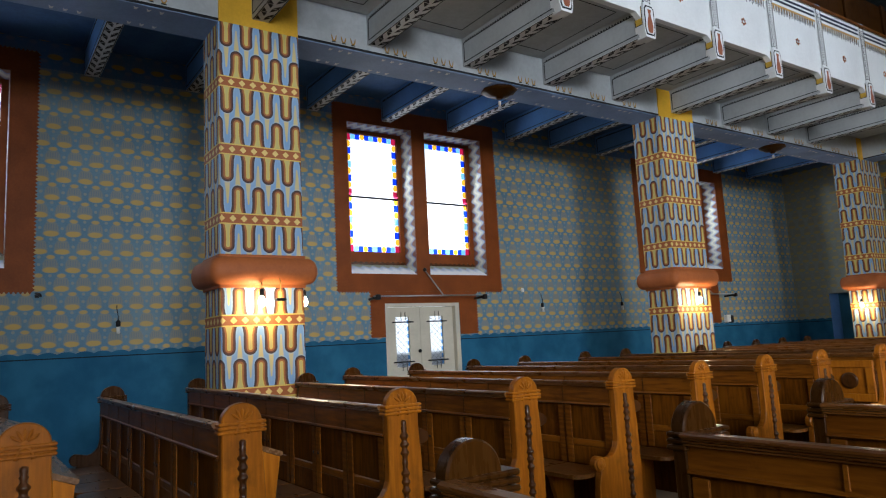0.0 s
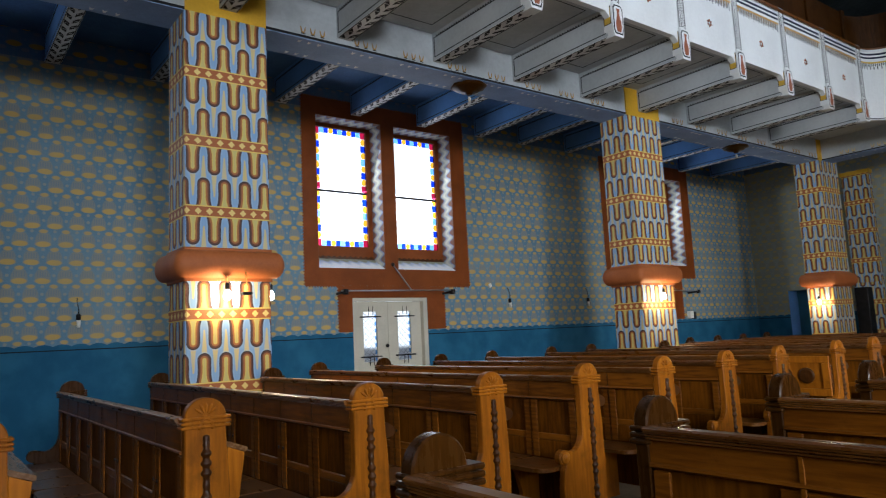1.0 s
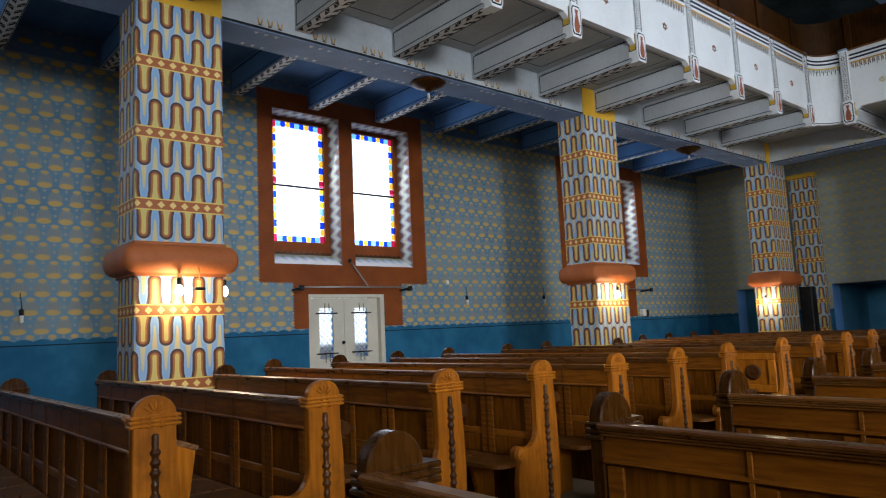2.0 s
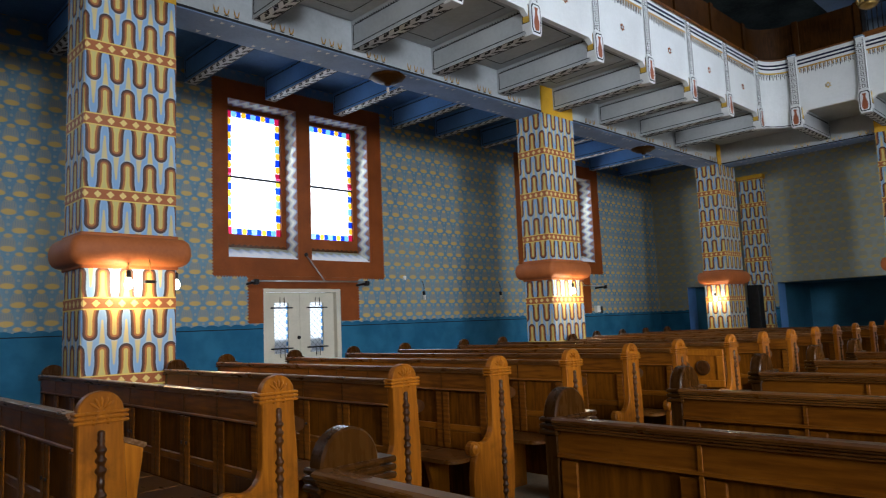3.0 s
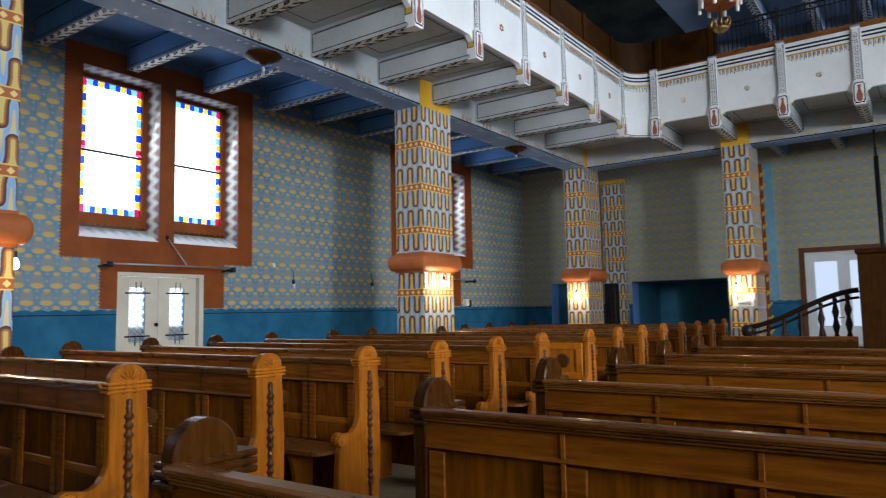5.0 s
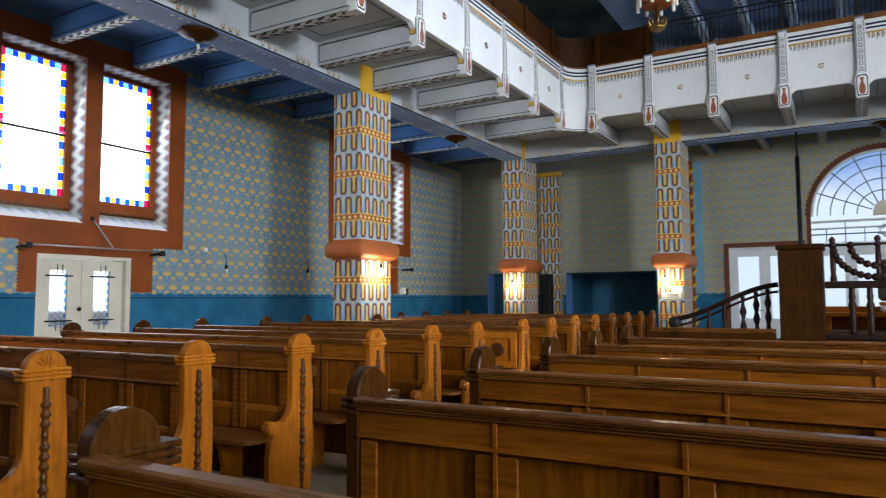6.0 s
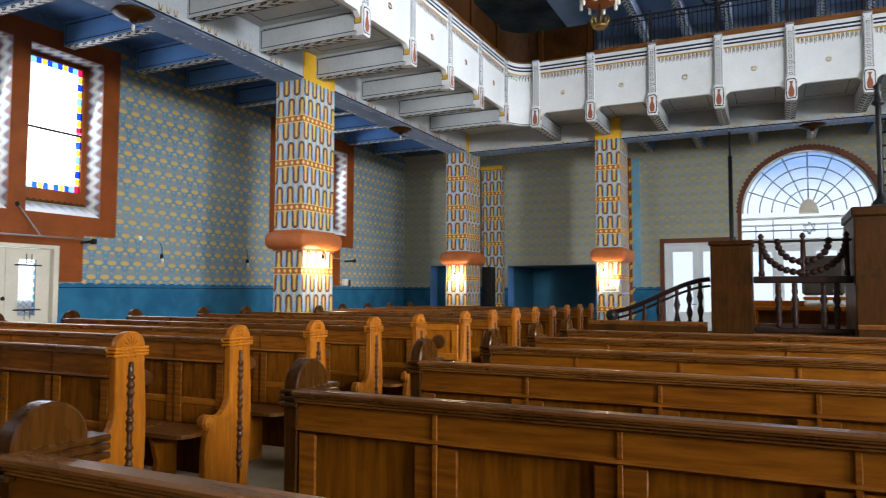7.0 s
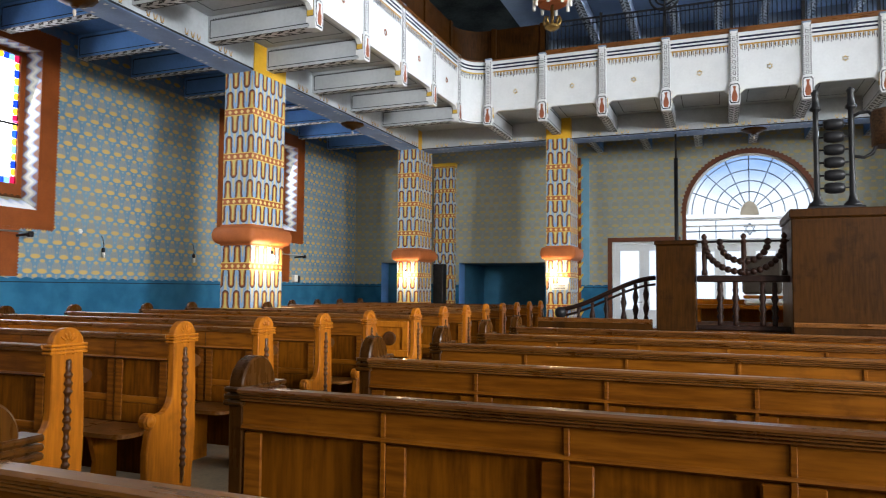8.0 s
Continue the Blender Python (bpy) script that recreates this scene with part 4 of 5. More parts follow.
def pew(x0, x1, y, group, pitch=0.47, first=None, battens=False, desk=False, frieze=0.872, tall=1.0, head=(0.105, 0.100)):
    """A pew facing -y from x0 to x1; the end panels' front edge is at y."""
    L = round(x1 - x0, 3)
    key = (L, pitch, desk, tall)
    if key in PEW_CACHE:
        return copy_thing(PEW_CACHE[key], pose(x0, y, 0))
    root = thing("pew", "long carved oak pew with panelled back and rounded end panels", "pew", group)
    t = 0.055
    ends = [(0.0, t, -1), (L - t, L, 1)]
    for a, b, side in ends:
        bm = bmesh.new()
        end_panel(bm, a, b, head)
        # left ends get a darker oak than right ends
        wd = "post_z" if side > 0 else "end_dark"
        ep = part("end_panel", bm, wd, root, "honey-coloured oak end panel with arched head" if side > 0 else "darker oak end panel with arched head")
        x_out = b if side > 0 else a
        bm = bmesh.new()
        bead_string(bm, x_out, 0.105)
        # dark strip behind the beads stands for the shade of a groove
        box(bm, *sorted((x_out + side * 0.0005, x_out + side * 0.003)), 0.088, 0.122, 0.055, 0.955)
        part("bead_string", bm, "bead", ep, "dark turned bead string on a strip coloured as groove shade")
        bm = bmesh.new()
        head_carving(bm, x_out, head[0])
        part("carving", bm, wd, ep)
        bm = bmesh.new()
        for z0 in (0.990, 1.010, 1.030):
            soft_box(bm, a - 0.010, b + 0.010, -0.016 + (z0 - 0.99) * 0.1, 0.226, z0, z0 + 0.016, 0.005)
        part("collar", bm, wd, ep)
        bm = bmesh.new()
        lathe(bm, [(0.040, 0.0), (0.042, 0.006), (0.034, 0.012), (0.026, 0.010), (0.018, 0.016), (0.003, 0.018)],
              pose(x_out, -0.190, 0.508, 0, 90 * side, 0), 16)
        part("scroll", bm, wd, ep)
    bm = bmesh.new()
    moulding(bm, t, L - t, -0.026, 0.050, 1.006, 1.048)
    part("top_rail", bm, "wood_x", root, "dark moulded top rail with worn sheen")
    # back: core board, stiles and rails, so that the fields lie deeper
    bm = bmesh.new()
    box(bm, t, L - t, 0.030, 0.050, 0.10, 1.005)
    part("back_board", bm, "wood_z", root)
    if first:
        w, n = pitch, int((L - 2 * t - first) / pitch) + 1
        joints = [t] + [t + first + w * k for k in range(n - 1)] + [L - t]
    else:
        n = max(2, round((L - 2 * t) / pitch))
        w = (L - 2 * t) / n
        joints = [t + w * k for k in range(n + 1)]
    bm = bmesh.new()
    prism(bm, [(0.030, frieze), (0.030, 1.005), (0.004, 1.005), (0.004, frieze + 0.018), (-0.004, frieze + 0.014), (-0.006, frieze + 0.006), (0.004, frieze), (0.018, frieze - 0.004)], "x", t, L - t)
    part("upper_rail", bm, "panel_x", root)
    bm = bmesh.new()
    soft_box(bm, t, L - t, 0.013, 0.030, 0.575, 0.622, 0.005)
    part("lower_rail", bm, "panel_x", root)
    bm = bmesh.new()
    soft_box(bm, t, L - t, 0.018, 0.030, 0.44, 0.573, 0.004)
    part("lower_panel", bm, "wood_z", root)
    # a pair of stiles at every joint, with a dark gap or a proud batten between
    bm = bmesh.new()
    soft_box(bm, 0.004, 0.070, 0.004, 0.012, 0.444, frieze - 0.006, 0.005)
    stile = part("stile", bm, "panel_x", root)
    stile.matrix_basis = pose(joints[0], 0, 0)
    for k in range(1, n + 1):
        shared("stile", stile, root, pose(joints[k] - 0.074, 0, 0))
        if k < n:
            shared("stile", stile, root, pose(joints[k], 0, 0))
    if battens:
        bm = bmesh.new()
        soft_box(bm, -0.008, 0.008, -0.002, 0.003, 0.446, 1.004, 0.002)
        bat = part("batten", bm, "panel_x", root)
        bat.matrix_basis = pose(joints[1], 0, 0)
        for k in range(2, n):
            shared("batten", bat, root, pose(joints[k], 0, 0))
    else:
        bm = bmesh.new()
        soft_box(bm, -0.003, 0.003, 0.000, 0.0035, 0.45, 1.004, 0.001)
        gap = part("joint_strip", bm, "end_dark", root)
        gap.matrix_basis = pose(joints[1], 0, 0)
        for k in range(2, n):
            shared("joint_strip", gap, root, pose(joints[k], 0, 0))
    # seats with rounded corners
    bm = bmesh.new()
    pts = [(-w / 2 + 0.01, 0.0), (-w / 2 + 0.01, -0.25)]
    for k in range(5):
        a = radians(180 + 90 * k / 4)
        pts.append((-w / 2 + 0.10 + 0.09 * math.cos(a), -0.26 + 0.09 * math.sin(a)))
    for k in range(5):
        a = radians(270 + 90 * k / 4)
        pts.append((w / 2 - 0.10 + 0.09 * math.cos(a), -0.26 + 0.09 * math.sin(a)))
    pts += [(w / 2 - 0.01, -0.25), (w / 2 - 0.01, 0.0)]
    prism(bm, pts, "z", 0.415, 0.442)
    seat = part("seat", bm, "wood_x", root)
    seat.matrix_basis = pose(joints[0] + w / 2, 0, 0)
    for k in range(1, n):
        shared("seat", seat, root, pose((joints[k] + joints[k + 1]) / 2, 0, 0))
    # seat brackets
    bm = bmesh.new()
    prism(bm, [(0.0, 0.0), (0.0, 0.414), (-0.25, 0.414), (-0.21, 0.34), (-0.17, 0.20), (-0.20, 0.0)], "x", -0.02, 0.02)
    br = part("bracket", bm, "post_z", root)
    br.matrix_basis = pose(joints[1], 0.028, 0)
    for k in range(2, n):
        shared("bracket", br, root, pose(joints[k], 0.028, 0))
    # reading ledge and lockers on the rear side
    bm = bmesh.new()
    if desk:
        prism(bm, [(0.051, 0.980), (0.051, 0.952), (0.300, 0.856), (0.310, 0.862), (0.312, 0.876)], "x", t, L - 0.004)
        part("book_ledge", bm, "ledge", root, "worn shiny sloping reading ledge")
        bm = bmesh.new()
        prism(bm, [(0.212, 0.888), (0.296, 0.854), (0.290, 0.80), (0.262, 0.60), (0.250, 0.30), (0.245, 0.0), (0.212, 0.0)], "x", L - t + 0.004, L - 0.006)
        part("ledge_bracket", bm, "post_z", root)
    else:
        prism(bm, [(0.051, 0.952), (0.051, 0.922), (0.255, 0.862), (0.265, 0.876), (0.260, 0.892)], "x", t, L - t)
        part("book_ledge", bm, "wood_x", root, "sloping oak reading ledge")
        bm = bmesh.new()
        prism(bm, [(0.19, 0.905), (0.19, 0.83), (0.228, 0.815), (0.262, 0.83), (0.272, 0.855), (0.262, 0.878), (0.225, 0.90)], "x", L - t + 0.004, L - 0.003)
        part("ledge_bracket", bm, "bead", root)
    bm = bmesh.new()
    box(bm, t, L - t, 0.051, 0.24, 0.56, 0.80)
    part("locker_box", bm, "wood_z", root)
    # keyholes
    bm = bmesh.new()
    lathe(bm, [(0.011, 0.0), (0.011, 0.004), (0.006, 0.006)], pose(0, 0.003, 0.70, 90, 0, 0), 10)
    kn = part("knob", bm, "black", root)
    kn.matrix_basis = pose(joints[1] - 0.036, 0, 0)
    for k in range(1, n):
        if k > 1 and k % 2:
            shared("knob", kn, root, pose(joints[k] - 0.036, 0, 0))
        if k % 2:
            shared("knob", kn, root, pose(joints[k] + 0.036, 0, 0))
    root.matrix_basis = pose(x0, y, 0) @ Matrix.Diagonal((1, 1, tall, 1))
    PEW_CACHE[key] = root
    return root


X_AISLE_L, X_AISLE_R = -3.44, -1.50
# rows -4 to -2 are unseen, added to shade the near pews
for k in range(-4, N_LEFT):
    y = ROW0 + PITCH * k + (0.30 if k >= 7 else 0.0)
    blocked = any(abs(y + 0.1 - c) < CY / 2 for c in COLS)
    made = pew(-6.95 if blocked else -7.15 if k < 1 else -7.70, X_AISLE_L, y, "pews of the window block", desk=k < 1)
    if k == 7:
        boss_row = made
# the three negative rows stand unseen behind the camera to block rear light
for k in (-4, -3, -2, *range(N_RIGHT + 1)):
    slip = 0.033 * max(0, k - 1)
    pew(X_AISLE_R - slip, 2 * AXIS - X_AISLE_R - slip, 0.972 + PITCH * k, "pews of the middle block", 0.523, 0.485, True,
        frieze=0.918, tall=1.0 if k < 1 else 1.011 if k < 2 else 1.018, head=(0.086, 0.087))

# the front of one row carries a framed panel with a round boss
fx = 7.70 + X_AISLE_L - 0.06
bm = bmesh.new()
soft_box(bm, fx - 0.50, fx, -0.030, -0.024, 0.55, 0.972, 0.002)
fp = part("front_panel", bm, "post_z", boss_row, "honey-coloured framed front panel")
bm = bmesh.new()
for x0, x1, z0, z1 in ((-0.50, 0.0, 0.90, 0.972), (-0.50, 0.0, 0.55, 0.63), (-0.50, -0.42, 0.631, 0.899), (-0.08, 0.0, 0.631, 0.899)):
    soft_box(bm, fx + x0, fx + x1, -0.050, -0.031, z0, z1, 0.005)
part("panel_frame", bm, "post_z", fp)
bm = bmesh.new()
lathe(bm, [(0.085, 0.0), (0.085, 0.012), (0.06, 0.020), (0.05, 0.014), (0.02, 0.024)], pose(fx - 0.25, -0.031, 0.765, 90, 0, 0), 20)
part("boss", bm, "bead", fp)


# ---------------------------------------------------------------- gallery ribs and parapets
def rib(label, L, height, mat_side):
    """A rib along +x from 0 to L with painted outlines; its underside at z = 0."""
    root = thing("gallery_rib", label, "beam", "ribs under the gallery", kind="structure")
    bm = bmesh.new()
    box(bm, 0, L, -0.10, 0.10, 0.0, height)
    part("rib_body", bm, mat_side, root)
    bm = bmesh.new()
    for s in (-1, 1):
        y0, y1 = (0.1005, 0.1035) if s > 0 else (-0.1035, -0.1005)
        box(bm, 0.04, L - 0.02, y0, y1, 0.040, 0.052)
        box(bm, 0.04, L - 0.02, y0, y1, height - 0.075, height - 0.063)
        box(bm, 0.04, 0.052, y0, y1, 0.052, height - 0.075)
        k = 0.09
        while k < L - 0.1:
            box(bm, k, k + 0.022, y0, y1, height - 0.063, height - 0.045)
            k += 0.048
    part("outline", bm, "black", root)
    # white underside with a painted chequer
    bm = bmesh.new()
    box(bm, 0.0, L, -0.098, 0.098, -0.0025, 0.001)
    part("underside", bm, "white", root)
    bm = bmesh.new()
    k, flip = 0.05, 0
    while k < L - 0.12:
        for s in (-1, 1):
            if (flip + (s > 0)) % 2:
                v = [bm.verts.new(p) for p in ((k, s * 0.012, -0.0045), (k + 0.09, s * 0.012, -0.0045), (k + 0.09, s * 0.078, -0.0045))]
            else:
                v = [bm.verts.new(p) for p in ((k, s * 0.078, -0.0045), (k + 0.09, s * 0.078, -0.0045), (k, s * 0.012, -0.0045))]
            bm.faces.new(v)
        flip += 1
        k += 0.10
    bmesh.ops.solidify(bm, geom=bm.faces[:], thickness=0.002)
    part("chequer", bm, "black", root)
    bm = bmesh.new()
    for s in (-1, 1):
        box(bm, 0.03, L - 0.03, s * 0.088 - 0.005, s * 0.088 + 0.005, -0.006, -0.003)
    part("underside_line", bm, "black", root)
    return root


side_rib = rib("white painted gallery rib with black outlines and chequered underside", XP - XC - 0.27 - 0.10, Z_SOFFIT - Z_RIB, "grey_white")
RIB_Y = [5.44 + 1.436 * k for k in range(-6, 7)]
side_rib.matrix_basis = pose(XC + 0.272, RIB_Y[0], Z_RIB)
for y in RIB_Y[1:]:
    copy_thing(side_rib, pose(XC + 0.272, y, Z_RIB))
aisle_rib = rib("pale blue aisle rib with chequered underside", XC - 0.272 - XW, 0.41, "sky_paint")
AISLE_Y = ([1.35 - 1.44 * k for k in range(5)] + [3.28 + 1.44 * k for k in range(5)] + [10.25 + 1.44 * k for k in range(5)] + [2.74, 17.5])
aisle_rib.matrix_basis = pose(XW + 0.001, AISLE_Y[0], 5.39)
for y in AISLE_Y[1:]:
    if y < YF - 0.2:
        copy_thing(aisle_rib, pose(XW + 0.001, y, 5.39))
RIB_X = [-3.52 + 1.272 * k for k in range(0, 11)]
front_rib = rib("white painted gallery rib with black outlines and chequered underside", COLS[2] - 0.252 - YP + 0.02, Z_SOFFIT - Z_RIB, "grey_white")
front_rib.matrix_basis = pose(RIB_X[0], COLS[2] - 0.252, Z_RIB, 0, 0, -90)
for x in RIB_X[1:]:
    copy_thing(front_rib, pose(x, COLS[2] - 0.252, Z_RIB, 0, 0, -90))
back_rib = rib("pale blue rib with chequered underside", YF - COLS[2] - 0.256, 0.68, "sky_paint")
for i, x in enumerate([-3.0 + 1.272 * k for k in range(0, 10)]):
    m = pose(x, COLS[2] + 0.252, 5.12, 0, 0, 90)
    if i == 0:
        back_rib.matrix_basis = m
    else:
        copy_thing(back_rib, m)
Z_PAR = 6.42


def parapet_panel(L, star="rust"):
    """White boarded parapet field along x from 0 to L, front towards -y at y = 0."""
    root = thing("parapet_panel", "white parapet field with dark stripes, ochre fringe and a star", "parapet", "gallery parapet fields", kind="structure")
    bm = bmesh.new()
    # lower edge cut to a flat arch
    pts = [(0, 5.20), (0.12, 5.30), (L - 0.12, 5.30), (L, 5.20), (L, Z_PAR - 0.03), (0, Z_PAR - 0.03)]
    prism(bm, pts, "y", 0.0, 0.08)
    part("field", bm, "white", root)
    bm = bmesh.new()
    for z0, z1 in ((6.315, 6.352), (6.245, 6.280)):
        box(bm, 0.02, L - 0.02, -0.004, -0.0005, z0, z1)
    part("stripe", bm, "navy", root)
    bm = bmesh.new()
    box(bm, 0.02, L - 0.02, -0.004, -0.0005, 6.165, 6.195)
    for k in range(int((L - 0.08) / 0.074)):
        box(bm, 0.044 + 0.074 * k, 0.062 + 0.074 * k, -0.004, -0.0005, 6.095, 6.165)
    part("fringe", bm, "fringe_gold", root)
    bm = bmesh.new()
    for k in range(int((L - 0.08) / 0.037)):
        x = 0.070 + 0.037 * k if k % 2 == 0 else 0.076 + 0.037 * k
        box(bm, x, x + 0.012, -0.004, -0.0005, 6.155 - (0.085, 0.10, 0.085, 0.12)[k % 4], 6.160)
    part("tassel", bm, "navy", root)
    bm = bmesh.new()
    for rot in (0, 180):
        tri = [(L / 2 + 0.056 * math.sin(radians(rot + 120 * q)), -0.003, 5.70 + 0.056 * math.cos(radians(rot + 120 * q))) for q in range(4)]
        tube(bm, tri, 0.0085, 5)
    part("star", bm, star, root)
    bm = bmesh.new()
    box(bm, 0, L, -0.02, 0.10, Z_PAR - 0.03, Z_PAR)
    part("coping", bm, "white", root)
    return root


def parapet_post():
    """Small pier over each rib with a chain of squares and a red vase on its foot."""
    root = thing("parapet_post", "white parapet pier with black squares and a red vase", "parapet", "gallery parapet piers", kind="structure")
    bm = bmesh.new()
    soft_box(bm, -0.075, 0.075, -0.06, 0.06, 5.40, Z_PAR + 0.03, 0.008)
    part("pier", bm, "white", root)
    bm = bmesh.new()
    prism(bm, [(-0.106, 5.06), (-0.082, Z_RIB - 0.02), (0.082, Z_RIB - 0.02), (0.106, 5.06), (0.106, 5.36), (0.072, 5.42), (-0.072, 5.42), (-0.106, 5.36)], "y", -0.085, 0.06)
    part("foot", bm, "white", root)
    bm = bmesh.new()
    prism(bm, [(-0.092, 5.07), (-0.070, 5.01), (0.070, 5.01), (0.092, 5.07), (0.092, 5.35), (0.062, 5.395), (-0.062, 5.395), (-0.092, 5.35)], "y", -0.088, -0.084)
    part("border", bm, "black", root)
    bm = bmesh.new()
    prism(bm, [(-0.074, 5.075), (-0.056, 5.030), (0.056, 5.030), (0.074, 5.075), (0.074, 5.345), (0.049, 5.376), (-0.049, 5.376), (-0.074, 5.345)], "y", -0.091, -0.087)
    part("inlay", bm, "white", root)
    bm = bmesh.new()
    half = [(0.030, 5.04), (0.046, 5.075), (0.054, 5.13), (0.044, 5.19), (0.024, 5.25), (0.018, 5.29), (0.032, 5.335), (0.032, 5.345)]
    prism(bm, half + [(-x, z) for x, z in half[::-1]], "y", -0.094, -0.090)
    part("vase", bm, paint("vase_red", (0.27, 0.085, 0.040), 0.6, 0.1, 8.0), root)
    bm = bmesh.new()
    for k in range(8):
        z = 5.465 + 0.112 * k
        box(bm, -0.029, 0.029, -0.064, -0.0605, z, z + 0.062)
        box(bm, -0.034, 0.034, -0.063, -0.0605, z + 0.083, z + 0.089)
    for s_ in (-1, 1):
        box(bm, s_ * 0.070 - 0.003, s_ * 0.070 + 0.003, -0.064, -0.0605, 5.44, Z_PAR)
        for k in range(26):
            z = 5.45 + 0.037 * k
            box(bm, s_ * 0.056 - 0.008, s_ * 0.056 + 0.008, -0.0635, -0.0605, z, z + 0.016)
    part("squares", bm, "black", root)
    bm = bmesh.new()
    for k in range(8):
        z = 5.465 + 0.112 * k
        prism(bm, [(-0.019, z + 0.010), (0.019, z + 0.010), (0.012, z + 0.052), (-0.012, z + 0.052)], "y", -0.067, -0.0635)
    part("square_heart", bm, "white", root)
    bm = bmesh.new()
    soft_box(bm, -0.082, 0.082, -0.068, 0.066, Z_PAR + 0.031, Z_PAR + 0.062, 0.012)
    part("cap", bm, "bar_grey", root, "grey rounded cap of the pier")
    bm = bmesh.new()
    for q in (-0.1085, 0.1065):
        box(bm, q, q + 0.002, -0.05, 0.045, 5.15, 5.37)
    part("gold_patch", bm, "gold", root)
    bm = bmesh.new()
    for q in (-0.1080, 0.1062):
        for y0, y1, z0, z1 in ((-0.060, -0.051, 5.14, 5.38), (0.046, 0.055, 5.14, 5.38), (-0.051, 0.046, 5.371, 5.38), (-0.051, 0.046, 5.14, 5.149)):
            box(bm, q, q + 0.0018, y0, y1, z0, z1)
    part("patch_border", bm, "black", root)
    return root


pp, post_ = parapet_panel(1.436 - 0.15), parapet_post()
for i, y in enumerate(RIB_Y):
    m = pose(XP - 0.085, y, 0, 0, 0, 90)
    if i == 0:
        post_.matrix_basis = m
    else:
        copy_thing(post_, m)
    if i < len(RIB_Y) - 1:
        m = pose(XP - 0.04, y + 0.075, 0, 0, 0, 90)
        if i == 0:
            pp.matrix_basis = m
        else:
            copy_thing(pp, m)
pf = parapet_panel(1.272 - 0.15, "star_gold")
for i, x in enumerate(RIB_X):
    copy_thing(post_, pose(x, YP, 0))
    if i < len(RIB_X) - 1:
        m = pose(x + 0.075, YP, 0)
        if i == 0:
            pf.matrix_basis = m
        else:
            copy_thing(pf, m)

# thin painted panel lines on the soffit bays
def soffit_lines(x0, x1, y0, y1):
    bm = bmesh.new()
    w, z0, z1 = 0.012, Z_SOFFIT - 0.003, Z_SOFFIT - 0.0005
    box(bm, x0, x1, y0, y0 + w, z0, z1)
    box(bm, x0, x1, y1 - w, y1, z0, z1)
    box(bm, x0, x0 + w, y0 + w, y1 - w, z0, z1)
    box(bm, x1 - w, x1, y0 + w, y1 - w, z0, z1)
    tagged(part("soffit_panel_line", bm, "black"), "thin black panel outline painted on the gallery soffit", "trim", "soffit outlines", kind="structure")


for y in RIB_Y[:-1]:
    soffit_lines(XC + 0.50, XP - 0.28, y + 0.26, y + 1.436 - 0.26)
for x in RIB_X[:-1]:
    soffit_lines(x + 0.26, x + 1.272 - 0.26, YP + 0.28, COLS[2] - 0.50)


# ---------------------------------------------------------------- corner of the gallery, upper balustrade
def arc_band(bm, cx, cy, r0, r1, z0, z1, a0=90, a1=180, n=14):
    for k in range(n):
        a, b = radians(a0 + (a1 - a0) * k / n), radians(a0 + (a1 - a0) * (k + 1) / n)
        pts = [(cx + r * math.cos(t), cy + r * math.sin(t)) for r, t in ((r0, a), (r1, a), (r1, b), (r0, b))]
        prism(bm, pts, "z", z0, z1)


corner = thing("parapet_corner", "white rounded parapet corner with dark stripes and fringe", "parapet", kind="structure")
KX, KY, KR = XP + 0.43, YP - 0.46, 0.46
for nm, r0, r1, z0, z1, mt in (("field", KR, KR + 0.08, 5.04, Z_PAR - 0.03, "white"), ("coping", KR - 0.02, KR + 0.10, Z_PAR - 0.03, Z_PAR, "white"),
                               ("stripe", KR - 0.004, KR + 0.001, 6.315, 6.352, "navy"), ("stripe", KR - 0.004, KR + 0.001, 6.245, 6.280, "navy"),
                               ("lower_line", KR - 0.003, KR + 0.001, 5.06, 5.075, "black"), ("fringe", KR - 0.004, KR + 0.001, 6.155, 6.185, "gold")):
    bm = bmesh.new()
    arc_band(bm, KX, KY, r0, r1, z0, z1)
    part(nm, bm, mt, corner)
bm = bmesh.new()
for k in range(20):
    a = 92 + 4.4 * k
    arc_band(bm, KX, KY, KR - 0.004, KR + 0.001, 6.155 - (0.06, 0.12)[k % 2], 6.155, a, a + 1.8, 1)
part("fringe_tassel", bm, "black", corner)
copy_thing(post_, pose(-4.74, YP, 0))
short = parapet_panel(1.22 - 0.15, "star_gold")
short.matrix_basis = pose(-4.74 + 0.075, YP, 0)
copy_thing(front_rib, pose(-4.74, COLS[2] - 0.252, Z_RIB, 0, 0, -90))

# wooden breast boards behind the coping
wood_breast = thing("gallery_breast", "dark brown panelled wooden breast board along the gallery", "parapet", kind="structure")
Z_W = 7.22
bm = bmesh.new()
box(bm, XP - 0.30, XP - 0.24, YB + 0.01, KY, Z_PAR - 0.03, Z_W)
part("side_board", bm, "dark_wood", wood_breast)
bm = bmesh.new()
arc_band(bm, KX, KY, KR + 0.24, KR + 0.30, Z_PAR - 0.03, Z_W)
part("corner_board", bm, "dark_wood", wood_breast)
bm = bmesh.new()
box(bm, KX, -3.50, YP + 0.24, YP + 0.30, Z_PAR - 0.03, Z_W)
part("front_board", bm, "dark_wood", wood_breast)
bm = bmesh.new()
box(bm, -3.498, XE - 0.01, YP + 0.16, YP + 0.30, Z_PAR - 0.03, Z_PAR + 0.17)
part("plinth_board", bm, "wood_x", wood_breast)
bm = bmesh.new()
box(bm, XP - 0.24, XP - 0.02, YB + 0.01, KY, Z_PAR - 0.028, Z_PAR + 0.05)
